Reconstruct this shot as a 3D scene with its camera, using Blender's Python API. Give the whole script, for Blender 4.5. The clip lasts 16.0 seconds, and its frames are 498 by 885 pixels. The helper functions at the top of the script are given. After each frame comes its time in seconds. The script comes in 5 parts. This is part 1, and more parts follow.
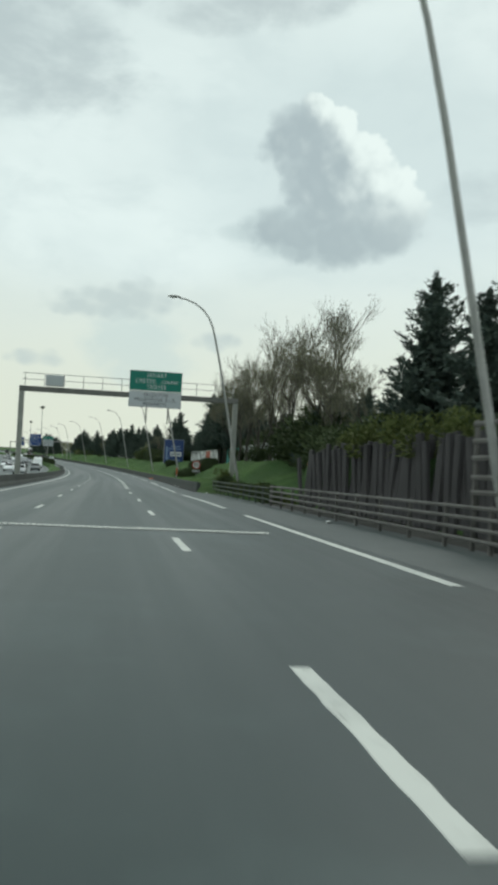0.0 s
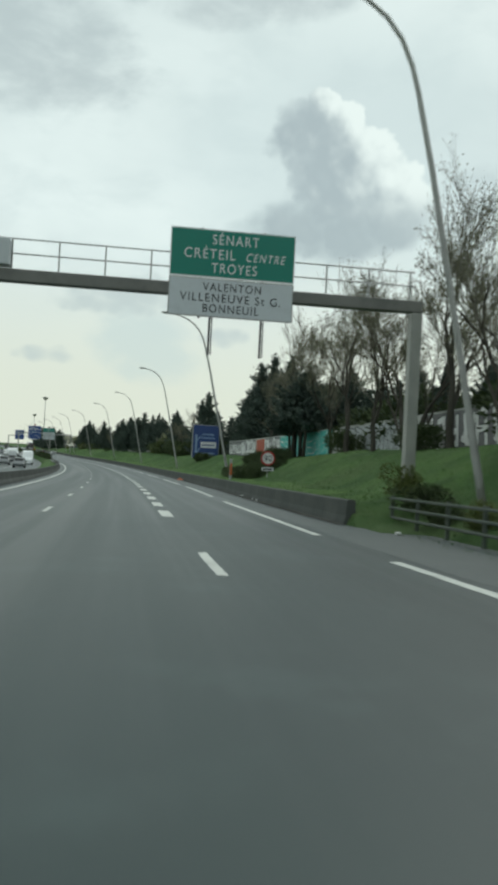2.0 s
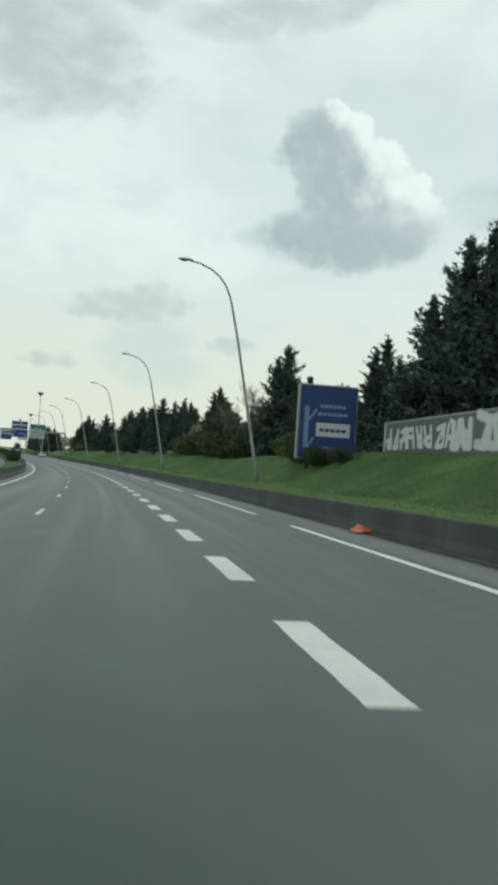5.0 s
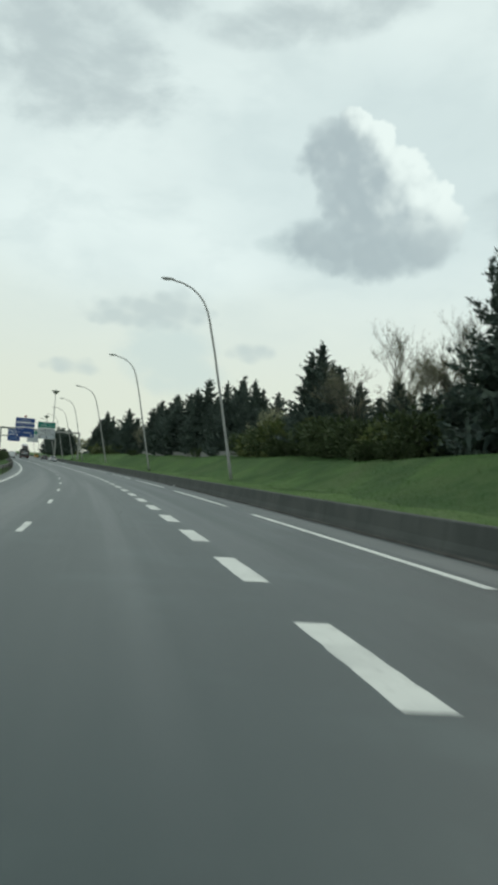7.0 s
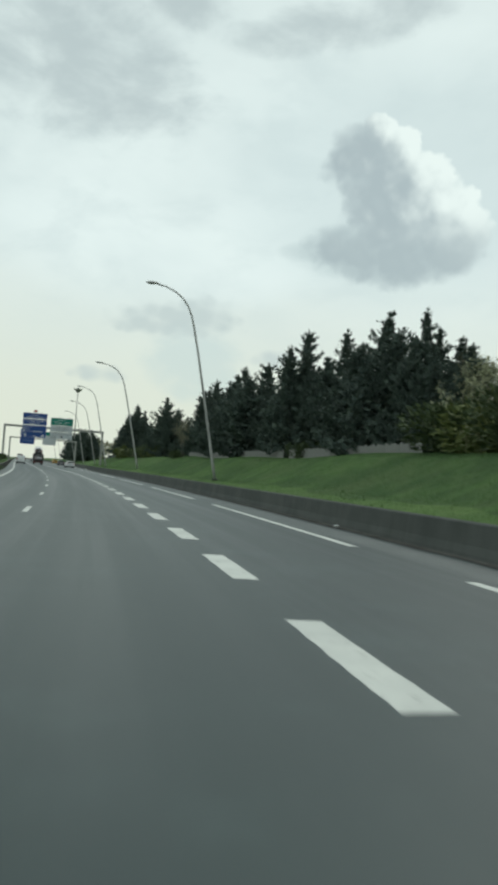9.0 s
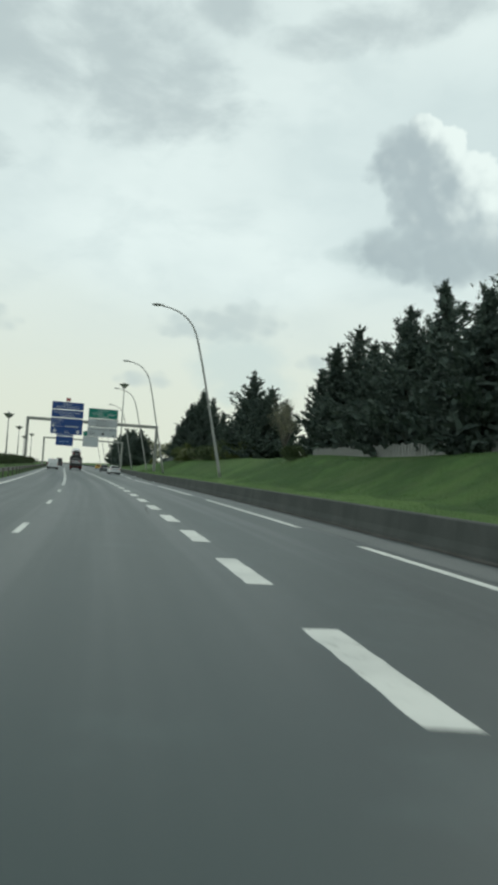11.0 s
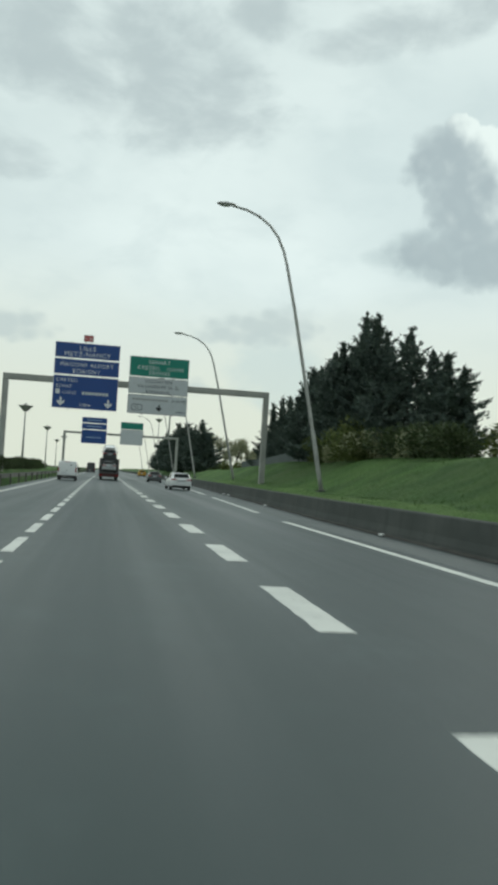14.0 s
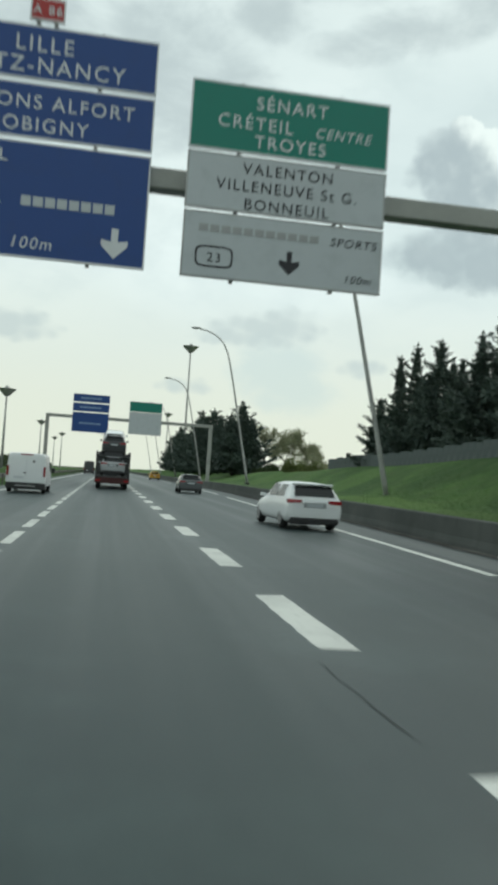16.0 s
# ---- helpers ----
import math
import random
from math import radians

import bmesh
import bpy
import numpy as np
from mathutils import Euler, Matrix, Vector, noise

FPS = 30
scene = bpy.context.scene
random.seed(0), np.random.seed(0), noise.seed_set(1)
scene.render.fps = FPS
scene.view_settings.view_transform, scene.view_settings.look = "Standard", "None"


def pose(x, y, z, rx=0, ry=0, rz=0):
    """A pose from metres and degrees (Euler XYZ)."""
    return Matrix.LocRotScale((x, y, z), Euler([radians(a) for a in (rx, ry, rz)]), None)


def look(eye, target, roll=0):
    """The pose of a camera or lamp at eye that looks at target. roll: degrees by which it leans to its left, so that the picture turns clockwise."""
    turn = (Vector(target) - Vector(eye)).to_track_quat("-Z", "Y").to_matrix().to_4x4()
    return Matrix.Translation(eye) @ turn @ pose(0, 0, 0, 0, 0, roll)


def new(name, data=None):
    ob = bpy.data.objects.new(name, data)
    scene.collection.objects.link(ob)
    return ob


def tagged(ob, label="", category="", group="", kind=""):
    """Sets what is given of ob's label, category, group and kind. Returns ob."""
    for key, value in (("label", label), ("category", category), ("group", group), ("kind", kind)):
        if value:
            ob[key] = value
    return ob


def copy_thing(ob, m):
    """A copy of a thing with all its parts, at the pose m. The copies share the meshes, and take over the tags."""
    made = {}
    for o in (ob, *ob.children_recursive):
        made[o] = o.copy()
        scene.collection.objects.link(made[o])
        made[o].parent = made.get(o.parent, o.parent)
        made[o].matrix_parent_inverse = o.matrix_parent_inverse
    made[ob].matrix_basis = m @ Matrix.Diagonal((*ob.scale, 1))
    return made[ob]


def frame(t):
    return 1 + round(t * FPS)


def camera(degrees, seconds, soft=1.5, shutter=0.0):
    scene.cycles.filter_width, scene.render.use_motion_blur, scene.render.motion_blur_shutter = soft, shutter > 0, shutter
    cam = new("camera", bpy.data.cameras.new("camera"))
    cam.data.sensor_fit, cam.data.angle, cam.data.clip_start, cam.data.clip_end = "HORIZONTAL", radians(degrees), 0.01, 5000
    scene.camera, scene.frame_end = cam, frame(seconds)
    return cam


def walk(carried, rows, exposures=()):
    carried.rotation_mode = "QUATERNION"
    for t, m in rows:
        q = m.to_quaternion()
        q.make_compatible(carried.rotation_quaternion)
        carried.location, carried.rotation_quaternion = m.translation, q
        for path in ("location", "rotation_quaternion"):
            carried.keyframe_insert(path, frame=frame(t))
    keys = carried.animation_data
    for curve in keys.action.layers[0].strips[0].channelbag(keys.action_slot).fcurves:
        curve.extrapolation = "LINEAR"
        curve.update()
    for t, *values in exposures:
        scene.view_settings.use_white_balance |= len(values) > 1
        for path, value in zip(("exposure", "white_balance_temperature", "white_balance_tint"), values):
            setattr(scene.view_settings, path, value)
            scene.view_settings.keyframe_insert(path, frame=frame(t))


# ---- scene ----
# The camera's way: seconds, metres along the road, metres to the right of its axis,
# its height over the road, then its turn to the left of the road's heading, its tilt upward and its lean, in degrees.
ROWS = [
    (0.0, 0.00, 0.63, 1.51, -9.43, 2.33, 2.80),
    (0.5, 11.09, 0.63, 1.48, -9.40, 2.50, 3.63),
    (1.0, 20.93, 0.56, 1.52, -9.23, 2.50, 3.81),
    (1.5, 32.33, 0.56, 1.51, -9.34, 2.26, 4.05),
    (2.0, 42.81, 0.46, 1.58, -8.69, 1.99, 2.73),
    (2.5, 54.04, 0.52, 1.52, -8.24, 2.23, 1.51),
    (3.0, 65.95, 0.16, 1.53, -9.02, 2.35, 4.04),
    (3.5, 76.38, 0.16, 1.50, -9.05, 2.42, 4.31),
    (4.0, 87.66, 0.17, 1.51, -8.75, 2.55, 4.73),
    (4.5, 98.87, 0.10, 1.51, -8.97, 2.19, 3.70),
    (5.0, 110.02, 0.03, 1.53, -9.06, 2.30, 3.62),
    (5.5, 121.35, -0.03, 1.52, -9.12, 2.33, 3.73),
    (6.0, 132.78, -0.10, 1.52, -9.18, 2.35, 3.85),
    (6.5, 144.23, -0.17, 1.51, -9.24, 2.38, 3.96),
    (7.0, 155.62, -0.23, 1.50, -9.30, 2.41, 4.08),
    (7.5, 166.82, -0.30, 1.50, -9.36, 2.44, 4.19),
    (8.0, 177.52, -0.30, 1.52, -9.62, 2.37, 3.60),
    (8.5, 188.90, -0.30, 1.51, -9.85, 2.44, 3.16),
    (9.0, 201.38, -0.18, 1.44, -9.90, 2.43, 4.08),
    (9.5, 212.56, -0.09, 1.52, -9.69, 2.27, 3.69),
    (10.0, 224.15, -0.13, 1.52, -9.59, 2.26, 3.74),
    (10.5, 235.62, -0.17, 1.52, -9.49, 2.26, 3.78),
    (11.0, 247.01, -0.22, 1.51, -9.38, 2.26, 3.82),
    (11.5, 258.33, -0.26, 1.51, -9.28, 2.26, 3.87),
    (12.0, 269.62, -0.30, 1.51, -9.18, 2.25, 3.91),
    (12.5, 280.87, -0.30, 1.51, -8.88, 2.28, 3.65),
    (13.0, 291.61, -0.41, 1.52, -9.38, 2.42, 3.52),
    (13.5, 303.53, -0.38, 1.51, -9.21, 2.34, 3.50),
    (14.0, 315.44, -0.31, 1.50, -9.30, 2.33, 3.37),
    (14.5, 326.34, -0.32, 1.51, -9.21, 2.31, 3.09),
    (15.0, 337.97, -0.35, 1.51, -9.51, 2.49, 3.98),
    (15.5, 349.13, -0.23, 1.48, -9.27, 2.59, 4.25),
    (16.0, 361.60, -0.18, 1.51, -9.66, 2.40, 3.77),
]
BEND = [-0.01, -0.09, -0.13, 0.55, 0.61, 0.95, 1.07, 0.77, 0.55, 0.17, -0.08, -0.03, -0.01, -0.00, -0.00, -0.00, -0.00]
LENS = 33.08
STEP = 1.0
_s = np.arange(-260.0, 1200.0, STEP)
_bend = np.interp(_s, np.arange(-20.0, 621.0, 40.0), BEND, left=0.0, right=0.0) * 1e-3
_turn = np.cumsum(_bend) * STEP
_turn -= np.interp(0.0, _s, _turn)
_px = np.cumsum(-np.sin(_turn)) * STEP
_py = np.cumsum(np.cos(_turn)) * STEP
_px -= np.interp(0.0, _s, _px)
_py -= np.interp(0.0, _s, _py)


def heading(s):
    return float(np.interp(s, _s, _turn))


# the road comes down a gentle slope into a level stretch
_grade = np.cumsum(np.interp(_s, (10.0, 60.0, 115.0, 200.0, 240.0, 300.0), (0.0, 0.45e-4, 1.1e-4, 1.3e-4, 0.7e-4, 0.0))) * STEP
_grade -= _grade[-1]
_level = np.cumsum(_grade) * STEP
_level -= _level[-1]


def grade(s):
    return float(np.interp(s, _s, _grade))


def spot(s, d, z=0.0):
    """A place from metres along the road, metres to the right of its axis, and height."""
    a = heading(s)
    return Vector((float(np.interp(s, _s, _px)) + d * math.cos(a), float(np.interp(s, _s, _py)) + d * math.sin(a), z + float(np.interp(s, _s, _level))))


def stand(s, d, z=0.0, turn=0.0):
    """The pose of a thing whose y axis looks along the road."""
    return Matrix.Translation(spot(s, d, z)) @ Matrix.Rotation(heading(s) + radians(turn), 4, "Z")


cam = camera(LENS, 16.0, soft=4.0, shutter=0.22)
rows = []
for t, s, d, eye, yaw, tilt, lean in ROWS:
    turn = Matrix.Rotation(heading(s), 4, "Z") @ Matrix.Rotation(math.atan(grade(s)), 4, "X") @ Matrix.Rotation(radians(yaw), 4, "Z") @ Matrix.Rotation(radians(90 + tilt), 4, "X") @ Matrix.Rotation(radians(lean), 4, "Z")
    rows.append((t, Matrix.Translation(spot(s, d, eye)) @ turn))
walk(cam, rows, [(0.0, 0.0), (14.4, 0.0), (16.0, 0.08)])

# ---------------------------------------------------------------- light
scene.view_settings.exposure = 0.0
world = bpy.data.worlds.new("sky")
scene.world = world
world.use_nodes = True
wt = world.node_tree
wt.nodes.clear()


def wnode(kind, **values):
    n = wt.nodes.new(kind)
    for key, value in values.items():
        n.inputs[key].default_value = value
    return n


def wmath(op, a, b=0.0, clamp=False):
    n = wt.nodes.new("ShaderNodeMath")
    n.operation, n.use_clamp = op, clamp
    for i, v in enumerate((a, b)):
        if isinstance(v, (int, float)):
            n.inputs[i].default_value = v
        else:
            wt.links.new(v, n.inputs[i])
    return n.outputs[0]


def wramp(v, lo, hi):
    """0 below lo, 1 above hi, smooth between."""
    n = wt.nodes.new("ShaderNodeMapRange")
    n.interpolation_type = "SMOOTHSTEP"
    wt.links.new(v, n.inputs[0])
    n.inputs[1].default_value, n.inputs[2].default_value = min(lo, hi), max(lo, hi)
    if lo > hi:
        n.inputs[3].default_value, n.inputs[4].default_value = 1.0, 0.0
    return n.outputs[0]


def wmix(f, a, b):
    n = wt.nodes.new("ShaderNodeMix")
    n.data_type = "RGBA"
    for i, v in ((0, f), (6, a), (7, b)):
        if isinstance(v, (int, float, tuple)):
            n.inputs[i].default_value = (*v, 1.0) if isinstance(v, tuple) else v
        else:
            wt.links.new(v, n.inputs[i])
    return n.outputs[2]


sight = wt.nodes.new("ShaderNodeTexCoord").outputs["Generated"]
split = wt.nodes.new("ShaderNodeSeparateXYZ")
wt.links.new(sight, split.inputs[0])
az = wmath("MULTIPLY", wmath("ARCTAN2", split.outputs[0], split.outputs[1]), 57.296)
el = wmath("ADD", wmath("MULTIPLY", wmath("ARCSINE", split.outputs[2]), 57.296), 0.45)


def wnoise(x, y, scale, detail=5.0, rough=0.55, shift=0.0):
    c = wt.nodes.new("ShaderNodeCombineXYZ")
    for i, v in enumerate((x, y)):
        wt.links.new(v, c.inputs[i])
    c.inputs[2].default_value = shift
    n = wnode("ShaderNodeTexNoise", Scale=scale, Detail=detail, Roughness=rough)
    wt.links.new(c.outputs[0], n.inputs["Vector"])
    return n.outputs["Fac"]


def puffs(x, y, balls):
    """How deep inside the nearest of some round masses (azimuth, elevation, half width, half height) a direction is."""
    best = None
    for cx, cy, rx, ry in balls:
        u = wmath("DIVIDE", wmath("SUBTRACT", x, cx), rx)
        v = wmath("DIVIDE", wmath("SUBTRACT", y, cy), ry)
        depth = wmath("SUBTRACT", 1.0, wmath("ADD", wmath("MULTIPLY", u, u), wmath("MULTIPLY", v, v)))
        best = depth if best is None else wmath("SMOOTH_MAX", best, depth)
    return best


def wlumps(x, y, scale, shift):
    """Rounded swellings, 0.5 at their middles and falling between them."""
    c = wt.nodes.new("ShaderNodeCombineXYZ")
    wt.links.new(x, c.inputs[0])
    wt.links.new(wmath("ADD", y, shift), c.inputs[1])
    n = wnode("ShaderNodeTexVoronoi", Scale=scale)
    n.voronoi_dimensions, n.feature = "2D", "SMOOTH_F1"
    n.inputs["Smoothness"].default_value = 0.35
    wt.links.new(c.outputs[0], n.inputs["Vector"])
    return wmath("SUBTRACT", 0.5, n.outputs["Distance"])


def heap_at(dx, dy):
    """The heaped cloud's depth, seen a little to one side by dx, dy degrees."""
    x, y = wmath("ADD", az, dx), wmath("ADD", el, dy + 0.25)
    fine = wmath("SUBTRACT", wnoise(x, y, 1.3, 4.0, 0.55, 8.7), 0.5)
    x = wmath("ADD", x, wmath("MULTIPLY", fine, 0.7))
    y = wmath("ADD", y, wmath("MULTIPLY", fine, 0.5))
    lumps = wmath("ADD", wmath("MULTIPLY", wlumps(x, y, 0.55, 3.0), 0.9), wmath("MULTIPLY", wlumps(x, y, 1.2, 9.0), 0.42))
    return wmath("ADD", puffs(x, y, CUMULUS), wmath("ADD", lumps, wmath("MULTIPLY", fine, 0.22)))


# azimuth, elevation, half width and half height of the heads of the heaped cloud
CUMULUS = [(11.4, 22.6, 1.6, 1.5), (13.0, 23.1, 1.6, 1.5), (14.4, 22.6, 1.5, 1.4), (10.9, 21.2, 1.8, 1.7), (12.9, 20.6, 2.8, 2.4), (15.6, 21.1, 1.7, 1.6), (16.8, 20.2, 1.8, 1.6), (15.0, 19.0, 3.2, 2.6), (18.0, 18.8, 1.9, 1.7), (19.2, 17.5, 1.7, 1.5), (17.2, 17.2, 2.8, 2.2), (13.4, 17.4, 3.0, 2.2), (11.0, 16.0, 2.6, 1.5), (14.6, 15.3, 4.2, 1.6), (17.8, 15.9, 2.8, 1.3)]
FOOT = [(9.0, 15.5, 2.0, 0.7), (10.6, 16.2, 2.2, 1.0), (13.0, 15.0, 4.5, 1.1), (16.6, 15.6, 3.0, 0.9)]
GREYS = [(-9.0, 26.5, 7.0, 3.4), (-5.0, 24.2, 4.2, 1.7), (9.9, 29.3, 4.0, 1.0), (4.0, 28.2, 2.6, 0.8), (14.5, 30.5, 3.0, 1.0), (-1.0, 29.6, 2.4, 1.2), (23.0, 17.8, 2.2, 1.2), (-16.0, 27.0, 5.0, 2.4), (4.0, 33.0, 9.0, 2.0), (-18.0, 20.0, 2.5, 1.2)]
BRIGHTS = [(-4.0, 18.0, 8.0, 5.5), (4.0, 21.0, 4.5, 5.0), (21.0, 27.0, 5.5, 3.6), (-12.0, 19.0, 5.0, 3.5), (2.0, 14.5, 8.0, 2.4)]
LOWS = [(0.0, 10.4, 3.8, 1.0), (1.6, 11.1, 1.8, 1.0), (-2.6, 10.0, 2.2, 0.6), (6.8, 8.3, 1.5, 0.7), (-5.0, 6.4, 1.8, 0.6), (-17.0, 9.5, 3.0, 1.0)]
SHADES = [(1.2, 8.0, 3.0, 2.0), (2.0, 6.6, 3.0, 1.6)]

bend_x = wmath("SUBTRACT", wnoise(az, el, 0.10, 2.0, 0.5, 12.5), 0.5)
bend_y = wmath("SUBTRACT", wnoise(az, el, 0.12, 2.0, 0.5, 17.5), 0.5)
waz = wmath("ADD", az, wmath("MULTIPLY", bend_x, 5.0))
wel = wmath("ADD", el, wmath("MULTIPLY", bend_y, 2.5))
veil = wnoise(waz, wmath("MULTIPLY", wel, 1.9), 0.07, 4.0, 0.5, 1.4)
mottle = wnoise(waz, wmath("MULTIPLY", wel, 1.8), 0.21, 5.0, 0.55, 5.2)
tint = wmix(wramp(el, 3.0, 17.0), (0.77, 0.755, 0.655), (0.79, 0.825, 0.81))
glow = wramp(puffs(waz, wel, BRIGHTS), -1.2, 0.9)
tint = wmix(wmath("MULTIPLY", glow, 0.85), tint, (0.86, 0.89, 0.87))
tint = wmix(wmath("MULTIPLY", wramp(veil, 0.36, 0.72), wmath("MULTIPLY", wramp(el, 5.0, 15.0), 0.5)), tint, (0.62, 0.67, 0.67))
tint = wmix(wmath("MULTIPLY", wramp(mottle, 0.42, 0.75), wmath("MULTIPLY", wramp(el, 5.0, 15.0), 0.32)), tint, (0.58, 0.635, 0.64))
ragged = wmath("MULTIPLY", wmath("SUBTRACT", mottle, 0.5), 6.0)
grey = wramp(wmath("ADD", puffs(az, el, GREYS), ragged), -1.6, 1.5)
tint = wmix(wmath("MULTIPLY", grey, 0.72), tint, (0.47, 0.51, 0.52))
wisp = wmath("MULTIPLY", wmath("SUBTRACT", wnoise(az, wmath("MULTIPLY", el, 1.5), 0.40, 5.0, 0.55, 9.2), 0.5), 2.6)
tint = wmix(wmath("MULTIPLY", wramp(wmath("ADD", puffs(az, el, SHADES), wisp), -0.9, 0.9), 0.5), tint, (0.56, 0.64, 0.645))
lowlumps = wmath("ADD", wmath("MULTIPLY", wlumps(az, wmath("MULTIPLY", el, 1.3), 0.8, 4.0), 1.3), wmath("MULTIPLY", wisp, 0.7))
low = wramp(wmath("ADD", puffs(az, el, LOWS), lowlumps), -0.6, 1.2)
tint = wmix(wmath("MULTIPLY", low, 0.74), tint, (0.55, 0.59, 0.585))
shoulder = wramp(puffs(az, el, [(15.0, 20.0, 14.0, 9.0)]), -0.2, 0.9)
tint = wmix(wmath("MULTIPLY", shoulder, 0.5), tint, (0.64, 0.70, 0.705))
foot = wramp(wmath("ADD", puffs(az, el, FOOT), wisp), -0.8, 1.0)
tint = wmix(wmath("MULTIPLY", foot, 0.5), tint, (0.50, 0.56, 0.565))
heap = heap_at(0.0, 0.0)
slope = wmath("SUBTRACT", heap, heap_at(0.8, 0.75))
lit = wmath("ADD", az, wmath("MULTIPLY", wmath("SUBTRACT", el, 19.0), 0.25))
lit = wmath("ADD", wmath("MULTIPLY", wramp(lit, 11.0, 21.0), 0.75), wmath("MULTIPLY", slope, 0.42))
lit = wmath("ADD", lit, wmath("MULTIPLY", wmath("SUBTRACT", wnoise(az, el, 0.34, 3.0, 0.5, 2.2), 0.5), 1.0))
lit = wmath("MULTIPLY", wramp(lit, -0.05, 1.15), wramp(el, 13.5, 18.2))
heapc = wmix(lit, (0.42, 0.465, 0.485), (0.90, 0.92, 0.885))
heapc = wmix(wmath("MULTIPLY", wramp(el, 19.0, 14.4), 0.65), heapc, (0.43, 0.475, 0.49))
hard = wmath("MULTIPLY", wramp(el, 14.2, 19.5), wramp(az, 9.5, 14.5))
edge = wmix(hard, wramp(heap, -0.3, 1.05), wramp(heap, -0.05, 0.38))
tint = wmix(wmath("MULTIPLY", edge, 0.93), tint, heapc)
sky = wt.nodes.new("ShaderNodeTexSky")
sky.sky_type, sky.sun_disc = "NISHITA", False
sky.sun_elevation, sky.sun_rotation = radians(42), radians(35)
air = wnode("ShaderNodeVectorMath")
air.operation = "SCALE"
wt.links.new(sky.outputs[0], air.inputs[0])
air.inputs["Scale"].default_value = 0.1
cover = wmix(0.95, air.outputs[0], tint)
back = wnode("ShaderNodeBackground", Strength=1.05)
cast = wt.nodes.new("ShaderNodeVectorMath")
cast.operation = "MULTIPLY"
wt.links.new(cover, cast.inputs[0])
cast.inputs[1].default_value = (0.905, 1.0, 0.987)
wt.links.new(cast.outputs[0], back.inputs[0])
out = wt.nodes.new("ShaderNodeOutputWorld")
wt.links.new(back.outputs[0], out.inputs[0])

sun = new("sun", bpy.data.lights.new("sun", "SUN"))
sun.data.energy, sun.data.angle, sun.data.color = 0.7, radians(25), (1.0, 0.96, 0.9)
sun.matrix_world = look((0, 0, 50), (-26, -37, 5))

# ---------------------------------------------------------------- materials


class Shade:
    """A small builder of principled materials."""

    def __init__(self, name, rough=0.6, metal=0.0, spec=0.5):
        self.mat = bpy.data.materials.new(name)
        self.mat.use_nodes = True
        self.t = self.mat.node_tree
        self.p = self.t.nodes["Principled BSDF"]
        self.p.inputs["Roughness"].default_value = rough
        self.p.inputs["Metallic"].default_value = metal
        self.p.inputs["Specular IOR Level"].default_value = spec

    def node(self, kind, **values):
        n = self.t.nodes.new(kind)
        for key, value in values.items():
            n.inputs[key].default_value = value
        return n

    def link(self, a, b):
        self.t.links.new(a, b)

    def coord(self, stretch=(1, 1, 1), kind="Object"):
        c = self.t.nodes.new("ShaderNodeTexCoord")
        m = self.node("ShaderNodeMapping")
        m.inputs["Scale"].default_value = stretch
        self.link(c.outputs[kind], m.inputs[0])
        return m.outputs[0]

    def noise(self, scale, detail=4.0, rough=0.55, stretch=(1, 1, 1), kind="Object"):
        n = self.node("ShaderNodeTexNoise", Scale=scale, Detail=detail, Roughness=rough)
        self.link(self.coord(stretch, kind), n.inputs["Vector"])
        return n.outputs["Fac"]

    def ramp(self, v, lo, hi):
        n = self.node("ShaderNodeMapRange")
        n.interpolation_type = "SMOOTHSTEP"
        self.link(v, n.inputs[0])
        n.inputs[1].default_value, n.inputs[2].default_value = lo, hi
        return n.outputs[0]

    def times(self, a, b):
        n = self.node("ShaderNodeMath")
        n.operation = "MULTIPLY"
        for i, v in enumerate((a, b)):
            if isinstance(v, (int, float)):
                n.inputs[i].default_value = v
            else:
                self.link(v, n.inputs[i])
        return n.outputs[0]

    def mix(self, f, a, b):
        n = self.node("ShaderNodeMix")
        n.data_type = "RGBA"
        for i, v in ((0, f), (6, a), (7, b)):
            if isinstance(v, (int, float, tuple)):
                n.inputs[i].default_value = (*v, 1.0) if isinstance(v, tuple) else v
            else:
                self.link(v, n.inputs[i])
        return n.outputs[2]

    def color(self, c):
        if isinstance(c, tuple):
            self.p.inputs["Base Color"].default_value = (*c, 1.0)
        else:
            self.link(c, self.p.inputs["Base Color"])
        return self

    def bump(self, v, strength, distance):
        n = self.node("ShaderNodeBump", Strength=strength, Distance=distance)
        self.link(v, n.inputs["Height"])
        self.link(n.outputs[0], self.p.inputs["Normal"])
        return self

    def chance(self, island=False):
        if island:
            return self.t.nodes.new("ShaderNodeNewGeometry").outputs["Random Per Island"]
        return self.t.nodes.new("ShaderNodeObjectInfo").outputs["Random"]


def plain(name, a, b, scale=3.0, rough=0.6, metal=0.0, spec=0.5, bump=0.0, fine=40.0, stretch=(1, 1, 1)):
    """Two tones mixed by a broad and a fine noise."""
    m = Shade(name, rough, metal, spec)
    broad = m.ramp(m.noise(scale, 5.0, 0.6, stretch), 0.35, 0.68)
    grain = m.ramp(m.noise(fine, 3.0), 0.3, 0.7)
    tone = m.mix(broad, a, b)
    m.color(m.mix(m.times(grain, 0.25), tone, tuple(0.6 * v for v in a)))
    if bump:
        m.bump(m.noise(fine, 3.0), bump, 0.02)
    return m.mat


